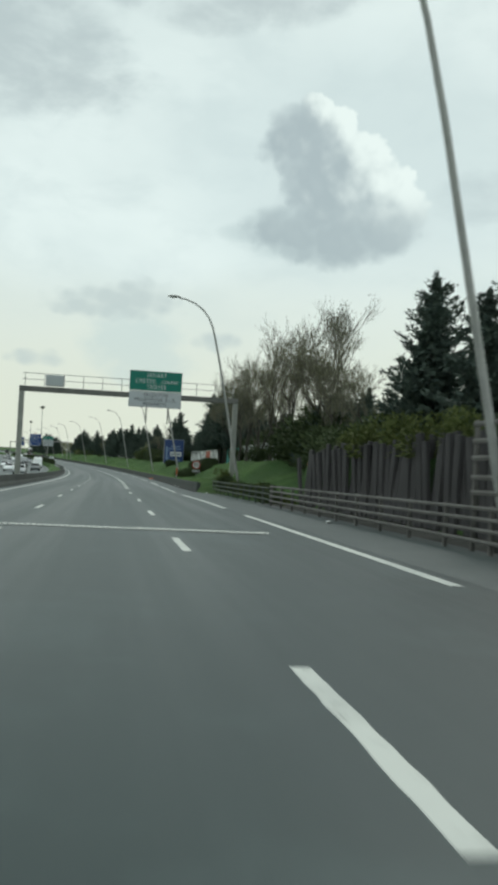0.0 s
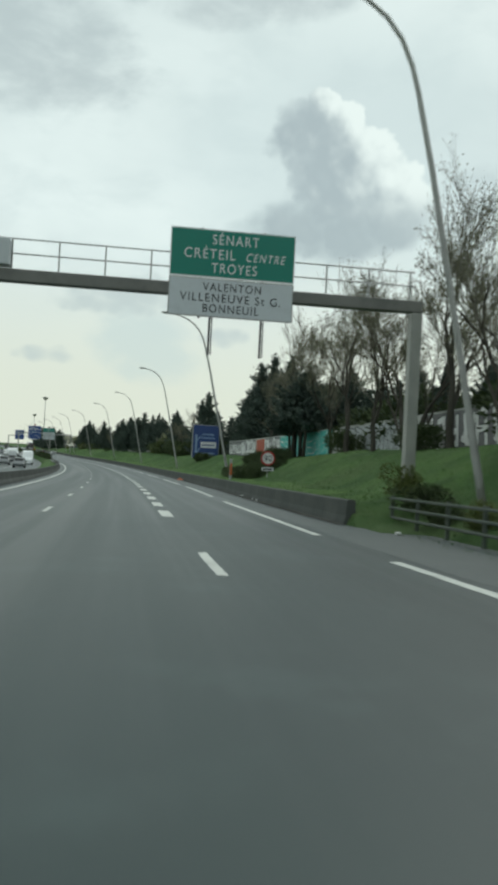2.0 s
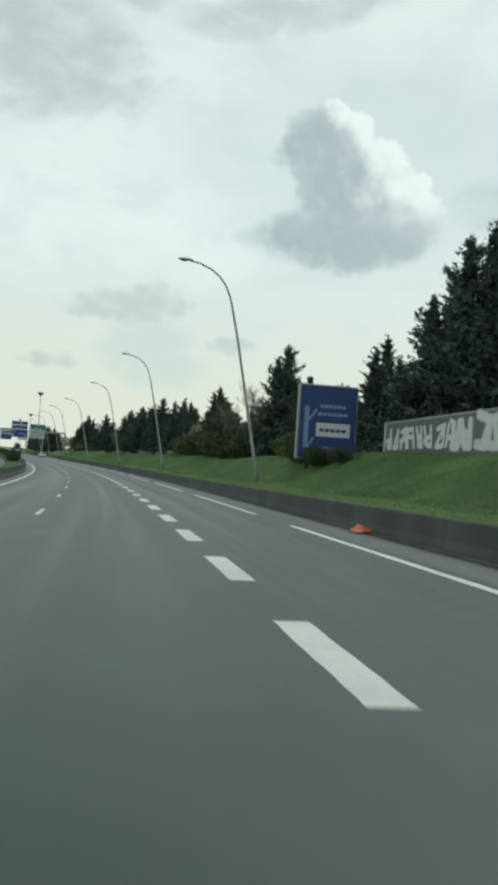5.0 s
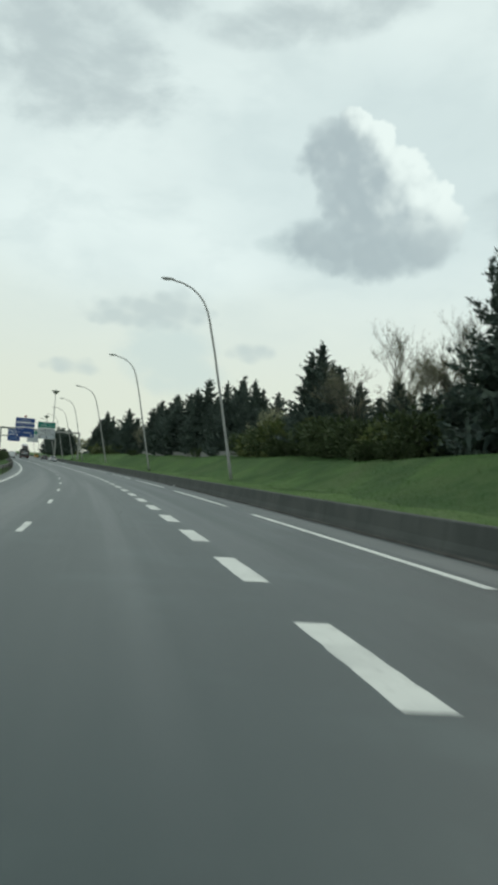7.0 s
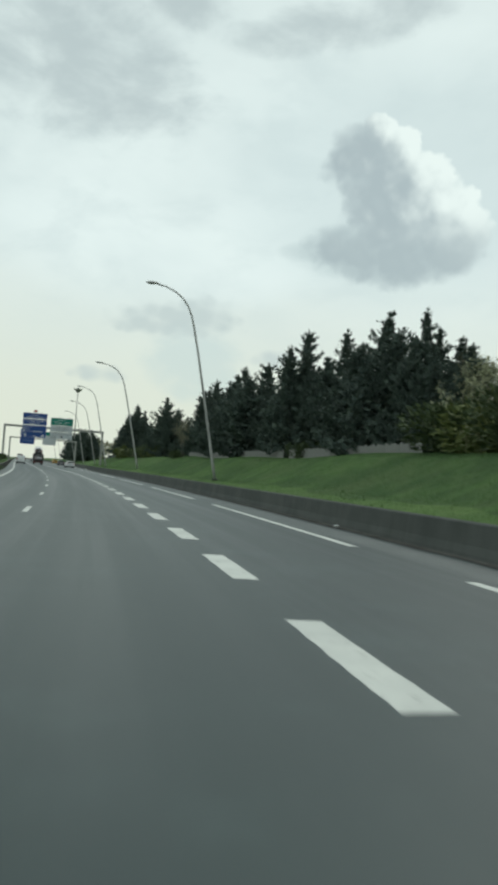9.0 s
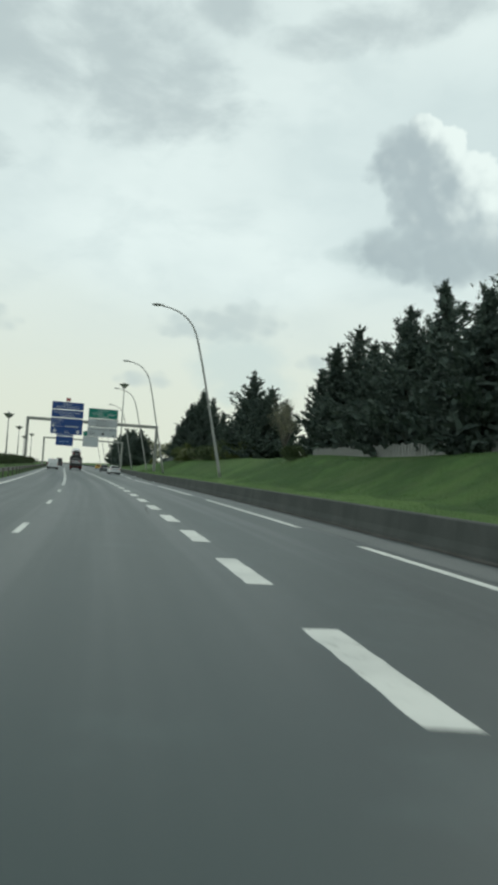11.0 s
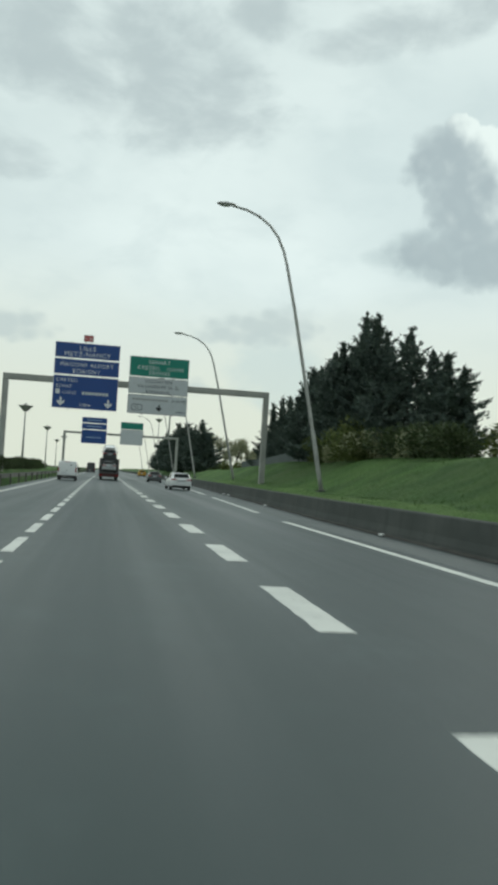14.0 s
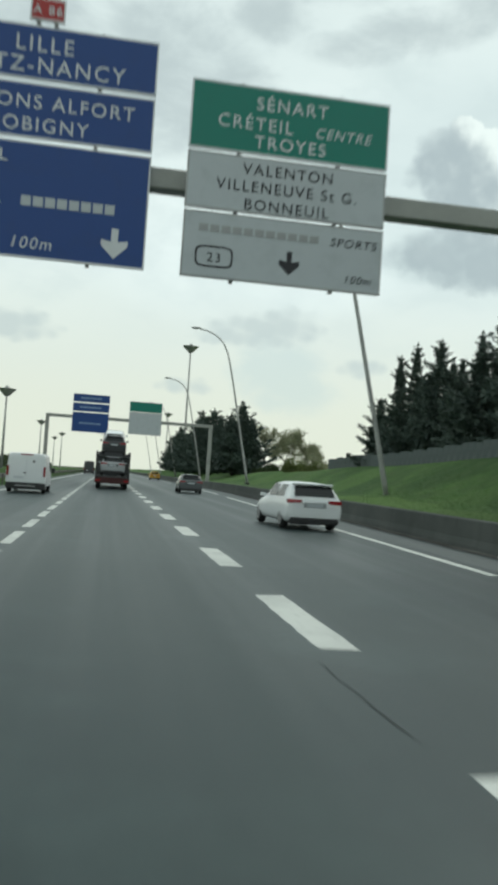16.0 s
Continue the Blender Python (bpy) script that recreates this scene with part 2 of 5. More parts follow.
def asphalt():
    m = Shade("asphalt", 0.5, 0.0, 0.46)
    broad = m.ramp(m.noise(0.10, 5.0, 0.6, (1, 0.25, 1)), 0.35, 0.65)
    streak = m.ramp(m.noise(0.75, 4.0, 0.55, (1, 0.012, 1), "UV"), 0.38, 0.66)
    patch = m.ramp(m.noise(0.42, 7.0, 0.7), 0.5, 0.68)
    oil = m.ramp(m.noise(1.3, 6.0, 0.7, (1, 0.45, 1)), 0.55, 0.75)
    grit = m.noise(45.0, 3.0, 0.7)
    tone = m.mix(broad, (0.0180, 0.0315, 0.032), (0.0235, 0.039, 0.0395))
    tone = m.mix(m.times(streak, 0.85), tone, (0.015, 0.027, 0.028))
    tone = m.mix(m.times(patch, 0.55), tone, (0.043, 0.066, 0.066))
    tone = m.mix(m.times(oil, 0.5), tone, (0.019, 0.030, 0.030))
    tone = m.mix(m.times(m.ramp(grit, 0.42, 0.72), 0.5), tone, (0.019, 0.030, 0.030))
    m.color(tone)
    m.p.inputs["Specular Tint"].default_value = (0.86, 1.0, 0.99, 1.0)
    rough = m.node("ShaderNodeMapRange")
    m.link(streak, rough.inputs[0])
    rough.inputs[3].default_value, rough.inputs[4].default_value = 0.50, 0.42
    m.link(rough.outputs[0], m.p.inputs["Roughness"])
    return m.bump(grit, 0.3, 0.008).mat


def grass(name, a, b, dry):
    m = Shade(name, 0.9, 0.0, 0.15)
    broad = m.ramp(m.noise(0.17, 6.0, 0.68), 0.40, 0.62)
    mid = m.ramp(m.noise(1.1, 5.0, 0.65), 0.4, 0.7)
    fine = m.noise(16.0, 4.0, 0.7)
    tone = m.mix(broad, a, b)
    tone = m.mix(m.times(mid, 0.45), tone, dry)
    tone = m.mix(m.times(m.ramp(m.noise(0.085, 5.0, 0.62), 0.50, 0.66), 0.55), tone, tuple(0.62 * v + 0.012 for v in dry))
    tone = m.mix(m.times(m.ramp(fine, 0.45, 0.8), 0.22), tone, tuple(0.6 * v for v in a))
    m.color(tone)
    return m.bump(fine, 0.9, 0.12).mat


def leaves(name, a, b):
    m = Shade(name, 0.7, 0.0, 0.2)
    tone = m.mix(m.chance(True), a, b)
    m.color(m.mix(m.times(m.ramp(m.noise(0.35, 3.0), 0.4, 0.7), 0.5), tone, tuple(0.55 * v for v in a)))
    return m.mat


def paint(name, c, rough=0.35, spec=0.5, dirt=0.25):
    m = Shade(name, rough, 0.0, spec)
    m.color(m.mix(m.times(m.ramp(m.noise(2.2, 6.0, 0.65), 0.45, 0.75), dirt), c, tuple(0.55 * v + 0.02 for v in c)))
    return m.mat


def marking_paint():
    m = Shade("worn_white_road_paint", 0.65, 0.0, 0.3)
    wear = m.ramp(m.noise(7.0, 6.0, 0.75, (1, 0.5, 1)), 0.55, 0.72)
    broad = m.ramp(m.noise(0.8, 4.0, 0.6), 0.4, 0.7)
    tone = m.mix(broad, (0.60, 0.62, 0.58), (0.50, 0.52, 0.49))
    m.color(m.mix(m.times(wear, 0.55), tone, (0.2, 0.21, 0.2)))
    return m.bump(m.noise(40.0), 0.3, 0.005).mat


def concrete(name, a, b, stain):
    m = Shade(name, 0.85, 0.0, 0.25)
    broad = m.ramp(m.noise(0.5, 5.0, 0.6), 0.35, 0.68)
    drip = m.ramp(m.noise(2.4, 5.0, 0.7, (1, 1, 0.12)), 0.45, 0.72)
    grit = m.noise(30.0, 3.0, 0.7)
    tone = m.mix(broad, a, b)
    tone = m.mix(m.times(drip, 0.4), tone, stain)
    m.color(m.mix(m.times(m.ramp(grit, 0.45, 0.75), 0.35), tone, tuple(0.6 * v for v in a)))
    return m.bump(grit, 0.4, 0.015).mat


M = dict(
    asphalt=asphalt(),
    shoulder=plain("gritty_shoulder_asphalt", (0.064, 0.084, 0.083), (0.084, 0.104, 0.101), 0.35, 0.6, 0, 0.42, 0.4, 30.0),
    marking=marking_paint(),
    barrier=concrete("dirty_concrete", (0.066, 0.074, 0.069), (0.092, 0.100, 0.093), (0.045, 0.049, 0.045)),
    wall=concrete("painted_wall", (0.44, 0.45, 0.44), (0.56, 0.57, 0.55), (0.24, 0.24, 0.23)),
    grass=grass("meadow_grass", (0.048, 0.104, 0.032), (0.092, 0.176, 0.050), (0.100, 0.145, 0.058)),
    fresh=grass("fresh_verge_grass", (0.082, 0.162, 0.044), (0.118, 0.208, 0.060), (0.140, 0.200, 0.080)),
    blade=leaves("grass_blades", (0.064, 0.132, 0.038), (0.098, 0.180, 0.052)),
    field=grass("far_ground", (0.055, 0.075, 0.040), (0.075, 0.090, 0.050), (0.10, 0.10, 0.07)),
    steel=plain("galvanised_steel", (0.30, 0.31, 0.31), (0.40, 0.41, 0.40), 1.5, 0.5, 0.55, 0.5),
    lamp=plain("grey_lamp_pole", (0.33, 0.335, 0.325), (0.42, 0.425, 0.41), 0.8, 0.55, 0.3, 0.5),
    gantry=plain("beige_painted_steel", (0.28, 0.29, 0.272), (0.36, 0.365, 0.34), 0.7, 0.5, 0.1, 0.4),
    # darker copy of the gantry beige, with the beam's shade put into the colour
    shadedbeige=plain("shaded_beige_steel", (0.135, 0.138, 0.13), (0.20, 0.20, 0.188), 0.7, 0.6, 0.1, 0.4),
    dark=plain("dark_steel", (0.05, 0.052, 0.052), (0.085, 0.085, 0.085), 2.0, 0.5, 0.3),
    rail=plain("weathered_rail", (0.125, 0.12, 0.112), (0.19, 0.185, 0.175), 1.2, 0.65, 0.3),
    wood=plain("dark_timber", (0.055, 0.053, 0.055), (0.105, 0.100, 0.102), 1.6, 0.85, 0, 0.2, 0.5, 25.0, (1, 1, 0.15)),
    bark=plain("bark", (0.060, 0.056, 0.049), (0.100, 0.093, 0.080), 2.0, 0.9, 0, 0.1, 0.5, 18.0, (1, 1, 0.2)),
    twig=plain("grey_twigs", (0.125, 0.122, 0.100), (0.185, 0.178, 0.145), 2.0, 0.9, 0, 0.1),
    paletwig=plain("pale_twigs", (0.21, 0.205, 0.16), (0.29, 0.28, 0.22), 2.0, 0.9, 0, 0.1),
    needles=leaves("conifer_needles", (0.048, 0.072, 0.064), (0.100, 0.130, 0.105)),
    bright=leaves("spring_leaves", (0.075, 0.105, 0.030), (0.14, 0.16, 0.055)),
    hedge=leaves("hedge_leaves", (0.040, 0.062, 0.028), (0.080, 0.105, 0.045)),
    catkins=leaves("brown_catkins", (0.15, 0.15, 0.095), (0.22, 0.215, 0.135)),
    buds=leaves("pale_buds", (0.28, 0.30, 0.18), (0.40, 0.41, 0.27)),
    green=paint("sign_green", (0.0, 0.180, 0.135), 0.4, 0.4, 0.2),
    blue=paint("sign_blue", (0.009, 0.052, 0.215), 0.4, 0.4, 0.2),
    white=paint("sign_white", (0.62, 0.64, 0.66), 0.4, 0.4, 0.25),
    palegrey=paint("sign_grey", (0.45, 0.485, 0.51), 0.4, 0.4, 0.25),
    black=paint("black_lettering", (0.03, 0.03, 0.035), 0.5, 0.3, 0.1),
    red=paint("sign_red", (0.38, 0.03, 0.03), 0.4, 0.4, 0.15),
    orange=paint("orange_plastic", (0.50, 0.125, 0.035), 0.5, 0.4, 0.2),
    teal=paint("teal_spray", (0.09, 0.44, 0.40), 0.7, 0.2, 0.35),
    rust=paint("rust_red_spray", (0.42, 0.105, 0.06), 0.75, 0.2, 0.4),
    spray=paint("dark_spray", (0.05, 0.05, 0.055), 0.7, 0.2, 0.3),
    chalk=paint("white_spray", (0.66, 0.67, 0.66), 0.75, 0.2, 0.35),
    poster=paint("poster_blue", (0.028, 0.060, 0.19), 0.45, 0.4, 0.3),
    posterpale=paint("poster_pale_blue", (0.20, 0.30, 0.46), 0.45, 0.4, 0.2),
    carwhite=paint("white_car_paint", (0.80, 0.82, 0.83), 0.22, 0.6, 0.06),
    cargrey=paint("grey_car_paint", (0.11, 0.12, 0.125), 0.25, 0.6, 0.1),
    cardark=paint("charcoal_paint", (0.045, 0.048, 0.052), 0.35, 0.5, 0.15),
    carsilver=paint("silver_paint", (0.36, 0.38, 0.39), 0.25, 0.6, 0.1),
    caryellow=paint("yellow_paint", (0.60, 0.33, 0.03), 0.3, 0.5, 0.1),
    carred=paint("red_truck_paint", (0.26, 0.025, 0.022), 0.4, 0.5, 0.25),
    beamred=paint("dull_red_steel", (0.055, 0.018, 0.017), 0.6, 0.3, 0.4),
    tyre=plain("tyre_rubber", (0.018, 0.018, 0.018), (0.03, 0.03, 0.03), 6.0, 0.85),
    rim=plain("alloy", (0.28, 0.28, 0.29), (0.40, 0.40, 0.41), 8.0, 0.35, 0.7),
    tail=paint("red_lens", (0.26, 0.010, 0.014), 0.2, 0.6, 0.05),
    trim=plain("black_plastic", (0.022, 0.022, 0.023), (0.035, 0.035, 0.036), 5.0, 0.6),
    shop=plain("pale_facade", (0.52, 0.53, 0.50), (0.62, 0.62, 0.58), 0.2, 0.8),
    lens=paint("lamp_glass", (0.42, 0.43, 0.42), 0.2, 0.6, 0.05),
    dirt=plain("roadside_dirt", (0.074, 0.072, 0.066), (0.115, 0.112, 0.103), 0.8, 0.95, 0, 0.1, 0.6, 20.0),
    crackfill=plain("dark_crack", (0.011, 0.016, 0.017), (0.019, 0.025, 0.026), 3.0, 0.8),
    fencepanel=plain("blue_grey_boards", (0.085, 0.105, 0.105), (0.14, 0.16, 0.155), 0.8, 0.8, 0, 0.2, 0.3, 20.0),
    greymural=paint("grey_spray", (0.17, 0.17, 0.175), 0.75, 0.2, 0.5),
    slatgrey=plain("weathered_slats", (0.20, 0.205, 0.195), (0.33, 0.335, 0.32), 0.6, 0.85),
    greenrail=plain("dull_green_rail", (0.055, 0.075, 0.058), (0.09, 0.105, 0.085), 1.2, 0.7),
    signpale=paint("sign_pale", (0.51, 0.55, 0.585), 0.4, 0.4, 0.25),
    litter=paint("pale_litter", (0.50, 0.51, 0.50), 0.6, 0.3, 0.3),
)
pane = Shade("tinted_window", 0.12, 0.0, 0.35)
pane.color((0.012, 0.014, 0.015))
M["glass"] = pane.mat

# ---------------------------------------------------------------- builders


def mesh_of(name, bm, material, smooth=False):
    me = bpy.data.meshes.new(name)
    bmesh.ops.recalc_face_normals(bm, faces=bm.faces)
    bm.to_mesh(me)
    bm.free()
    me.materials.append(M[material])
    if smooth:
        for p in me.polygons:
            p.use_smooth = True
    return me


def data_of(name, verts, faces, material, smooth=False):
    me = bpy.data.meshes.new(name)
    me.from_pydata([tuple(v) for v in verts], [], [tuple(f) for f in faces])
    me.materials.append(M[material])
    if smooth:
        for p in me.polygons:
            p.use_smooth = True
    me.update()
    return me


def part(name, bm, material, parent, label="", smooth=False):
    """One mesh under a thing or under a part; bm is a bmesh or a ready mesh."""
    ob = new(name, mesh_of(name, bm, material, smooth) if isinstance(bm, bmesh.types.BMesh) else bm)
    ob.parent = parent
    return tagged(ob, label) if label else ob


def thing(name, pose_, label, category, group="", kind=""):
    ob = new(name)
    ob.empty_display_size = 0.2
    ob.matrix_world = pose_
    return tagged(ob, label, category, group, kind)


def box(x0, x1, y0, y1, z0, z1, bevel=0.0, bm=None):
    own = bm or bmesh.new()
    made = bmesh.ops.create_cube(own, size=1.0)["verts"]
    for v in made:
        v.co = Vector(((x0 + x1) / 2 + v.co.x * (x1 - x0), (y0 + y1) / 2 + v.co.y * (y1 - y0), (z0 + z1) / 2 + v.co.z * (z1 - z0)))
    if bevel:
        bmesh.ops.bevel(own, geom=list({e for v in made for e in v.link_edges}), offset=bevel, segments=2, affect="EDGES", profile=0.5)
    return own


def tube_data(points, radii, sides=8, caps=True):
    """Vertices and faces of a tube along points."""
    pts = [Vector(p) for p in points]
    verts, faces = [], []
    for i, p in enumerate(pts):
        along = (pts[min(i + 1, len(pts) - 1)] - pts[max(i - 1, 0)]).normalized()
        side = along.cross(Vector((0, 1, 0)) if abs(along.y) < 0.9 else Vector((1, 0, 0))).normalized()
        other = along.cross(side)
        for k in range(sides):
            a = 2 * math.pi * k / sides
            verts.append(p + (side * math.cos(a) + other * math.sin(a)) * radii[i])
    for i in range(len(pts) - 1):
        for k in range(sides):
            a, b = i * sides + k, i * sides + (k + 1) % sides
            faces.append((a, b, b + sides, a + sides))
    if caps:
        faces.append(tuple(range(sides))[::-1])
        faces.append(tuple((len(pts) - 1) * sides + k for k in range(sides)))
    return verts, faces


def tube(name, points, radii, material, parent, sides=8, label=""):
    if isinstance(radii, (int, float)):
        radii = [radii] * len(points)
    v, f = tube_data(points, radii, sides)
    return part(name, data_of(name, v, f, material, True), None, parent, label)


def ribbon(name, s0, s1, profile, material, step=4.0, close=False, cap=False):
    """A body drawn along the road with a cross-section of (d, z) points, or of a function of s that gives them."""
    n = max(1, int(round((s1 - s0) / step)))
    shape = profile if callable(profile) else (lambda s: profile)
    verts, faces, uv = [], [], []
    for i in range(n + 1):
        s = s0 + (s1 - s0) * i / n
        for d, z in shape(s):
            verts.append(spot(s, d, z))
            uv.append((d, s))
    k = len(shape(s0))
    for i in range(n):
        for j in range(k if close else k - 1):
            a, b = i * k + j, i * k + (j + 1) % k
            faces.append((a, b, b + k, a + k))
    if cap:
        faces.append(tuple(range(k))[::-1])
        faces.append(tuple(n * k + j for j in range(k)))
    me = data_of(name, verts, faces, material)
    layer = me.uv_layers.new(name="UVMap")
    for loop in me.loops:
        layer.data[loop.index].uv = uv[loop.vertex_index]
    return me

# ---------------------------------------------------------------- ground, road, markings


def widen(s):
    """How far the right-hand edge stands off its usual line: a little inward past the first gantry, outward along the exit lane."""
    inward = min(max((s - 48.0) / 12.0, 0.0), 1.0) * min(max((104.0 - s) / 18.0, 0.0), 1.0)
    return min(max(s - 345.0, 0.0), 90.0) * 0.035 - 0.32 * inward


def mixed(a, b, f):
    return [(p[0] * (1 - f) + q[0] * f, p[1] * (1 - f) + q[1] * f) for p, q in zip(a, b)]


STEP_BANK = [(8.6, -0.06), (9.4, -0.06), (10.55, -0.02), (10.85, 2.45), (12.5, 2.65), (15.0, 2.85), (17.0, 3.0), (22.0, 3.1), (60.0, 1.4), (420.0, 0.6)]
LOW_BANK = [(8.6, -0.03), (9.4, 0.0), (11.0, 0.55), (13.0, 1.35), (15.0, 2.2), (17.0, 2.8), (22.0, 3.1), (40.0, 3.1), (80.0, 1.4), (420.0, 0.6)]
HIGH_BANK = [(8.31, 0.72), (9.3, 0.84), (10.8, 1.05), (12.2, 1.70), (14.2, 2.75), (16.2, 3.15), (22.0, 3.3), (40.0, 3.3), (80.0, 1.6), (420.0, 0.8)]


def bank(s):
    f = min(max((s - 66.5) / 4.0, 0.0), 1.0)
    far = min(max((s - 410.0) / 60.0, 0.0), 1.0)
    ripple = 0.10 * math.sin(s * 0.21) + 0.07 * math.sin(s * 0.083 + 1.0)
    shape = mixed(mixed(STEP_BANK, LOW_BANK, min(max((s - 44.0) / 5.0, 0.0), 1.0)), HIGH_BANK, f)
    shape = mixed(shape, [(d, 0.75 + (z - 0.72) * 0.55) for d, z in HIGH_BANK], far)
    return [(d + widen(s), z + (ripple if 10.5 < d < 21 else 0.0)) for d, z in shape]


def terrain(s):
    hump = min(max((s - 205.0) / 25.0, 0.0), 1.0)
    left = [(-420.0, -0.05), (-60.0, -0.05), (-22.5, -0.05), (-9.6, -0.05), (-9.0, -0.05 + 0.95 * hump), (-7.9, -0.05 + 1.05 * hump), (-7.35, -0.05 + 0.35 * hump), (-7.0, -0.06), (0.0, -0.06), (7.99 + widen(s), -0.06)]
    return left + bank(s)


ground = new("ground", ribbon("ground", -240, 1180, terrain, "grass", 2.5))
tagged(ground, "rough spring grass on the roadside banks", "ground", kind="structure")
bm = bmesh.new()
bmesh.ops.create_circle(bm, cap_ends=True, segments=64, radius=4200.0)
far = new("ground_plain", mesh_of("ground_plain", bm, "field"))
far.location = (0, 300, -0.7)
tagged(far, "flat dull green land out to the horizon", "ground", kind="structure")

road = new("road", ribbon("road", -200, 1150, lambda s: [(-6.6, -0.01), (-5.4, 0.0), (0.0, 0.012), (6.4 + widen(s), 0.0)], "asphalt", 4.0))
tagged(road, "worn grey asphalt motorway carriageway with faint wheel tracks", "road", kind="structure")
verge = new("road_shoulder", ribbon("road_shoulder", -200, 1150, lambda s: [(6.4 + widen(s), 0.0), (7.97 + widen(s) + (1.48 if s < 69.0 else 0.0), 0.02 if s < 69.0 else -0.01)], "shoulder", 4.0))
tagged(verge, "narrow gritty asphalt shoulder beside the barrier", "road", kind="structure")
other = new("road_opposite", ribbon("road_opposite", -200, 1150, [(-21.5, 0.0), (-9.7, 0.0)], "asphalt", 6.0))
tagged(other, "grey asphalt carriageway for the opposite traffic", "road", kind="structure")
strip = new("dirt_strip", ribbon("dirt_strip", -200, 50, lambda s: [(9.4, 0.02), (10.0, 0.07 + 0.02 * math.sin(s)), (10.6, 0.14)], "dirt", 3.0))
tagged(strip, "bare dirt between the rails and the palisade", "ground", kind="structure")
gutter = new("gutter", ribbon("gutter", 69.0, 1150, lambda s: [(7.74 + widen(s) + 0.05 * math.sin(s * 0.9) + 0.03 * math.sin(s * 2.3), 0.004), (7.86 + widen(s), 0.014), (7.94 + widen(s), 0.04)], "dirt", 1.5))
tagged(gutter, "dirt and grit swept against the foot of the barrier", "gutter", kind="structure")


def bar_data(name, s0, s1, d0, d1, material, z=0.018, ragged=0.0):
    """A painted bar on the road, a few millimetres thick, with slightly ragged ends."""
    n = max(2, int((s1 - s0) / (0.3 if ragged else 2.0)) + 1)
    verts, faces = [], []
    for i in range(n + 1):
        s = s0 + (s1 - s0) * i / n
        left, right = (random.uniform(-0.014, 0.010) if ragged else 0.0), (random.uniform(-0.008, 0.010) if ragged else 0.0)
        for d, h in ((d0 + left, 0.0), (d0 + left + 0.012, z), (d1 + right - 0.012, z), (d1 + right, 0.0)):
            verts.append(spot(s + (random.uniform(-ragged, ragged) if i in (0, n) else 0), d + widen_line(d, s), h + 0.004))
    for i in range(n):
        for j in range(3):
            a = i * 4 + j
            faces.append((a, a + 1, a + 5, a + 4))
    return data_of(name, verts, faces, material)


def widen_line(d, s):
    return widen(s) if d > 4.0 else 0.0


def painted(name, s0, s1, d0, d1, ragged=0.04):
    ob = new(name, bar_data(name, s0, s1, d0, d1, "marking", 0.009, ragged))
    ob.parent = road
    return ob


# thin lane line before the merge, then the broad close dashes
for k in range(-4, 4):
    painted("lane_dash", 3.25 + 13.0 * k, 6.55 + 13.0 * k, 2.14, 2.32)
painted("lane_dash", 55.25, 58.6, 1.97, 2.16)
painted("lane_dash", 69.65, 73.2, 1.84, 2.24)
for i in range(1, 62):
    painted("lane_dash", 70.0 + 6.5 * i, 73.3 + 6.5 * i, 1.84, 2.24)
for i in range(40):
    s = -34.1 + 13.0 * i
    if s < 302 or s > 506:
        painted("lane_dash", s, s + 3.0, -1.96, -1.80)
for i in range(46):
    painted("lane_dash", 304.0 + 4.33 * i, 307.0 + 4.33 * i, -2.0, -1.78)
for i in range(30):
    s = -144.0 + 26.0 * i
    painted("edge_line", s, s + 20.0, 5.82, 6.04)
for s in range(-200, 1100, 100):
    painted("edge_line", s, s + 100, -5.62, -5.40, 0.0)
for k in range(2):
    for i in range(90):
        ob = new("lane_dash", bar_data("lane_dash", -60 + 13.0 * i, -57 + 13.0 * i, -13.6 - 3.6 * k, -13.45 - 3.6 * k, "marking"))
        ob.parent = other

# the perforated white band across the carriageway
COLS = 72
verts, faces = [], []
for i in range(COLS * 2 + 1):
    for j in range(6):
        s = 21.75 + (0.0, 0.10, 0.28, 0.38, 0.56, 0.66)[j] + 0.05 * math.sin(i * 0.13)
        d = -5.2 + i * 10.1 / (COLS * 2) + (0.09 if j > 2 else 0.0)
        verts.append(spot(s, d, 0.026))
for i in range(COLS * 2):
    for j in range(5):
        if j in (1, 3) and i % 2 == 0 and (i * 7 + j * 3) % 23:
            continue
        a = i * 6 + j
        faces.append((a, a + 1, a + 7, a + 6))
band = new("rumble_band", data_of("rumble_band", verts, faces, "marking"))
band.parent = road

# cracks and repairs
random.seed(11)
for s0, d0, length, drift, wide in ((182.6, 0.45, 2.0, 0.1, 0.6), (186.0, 0.85, 2.0, 0.05, 0.4), (191.8, 0.75, 2.6, 0.02, 0.8), (194.6, 0.75, 3.2, 0.04, 0.4), (275.2, 1.52, 4.2, 0.06, 1.3), (366.4, 1.78, 2.2, 0.02, 0.35)):
    n = int(length / 0.25)
    verts, faces, d = [], [], d0
    for i in range(n + 1):
        d += random.uniform(-0.034, 0.034) + drift * 0.25
        w = (0.005 + 0.011 * random.random()) * wide
        verts += [spot(s0 + 0.25 * i, d - w, 0.0165), spot(s0 + 0.25 * i, d + w, 0.0165)]
        if i:
            a = 2 * i
            faces.append((a - 2, a - 1, a + 1, a))
    ob = new("crack", data_of("crack", verts, faces, "crackfill"))
    ob.parent = road

def rise(s, d):
    """The height of the ground at a place beside the road."""
    pts = terrain(s)
    return float(np.interp(d, [p[0] for p in pts], [p[1] for p in pts]))


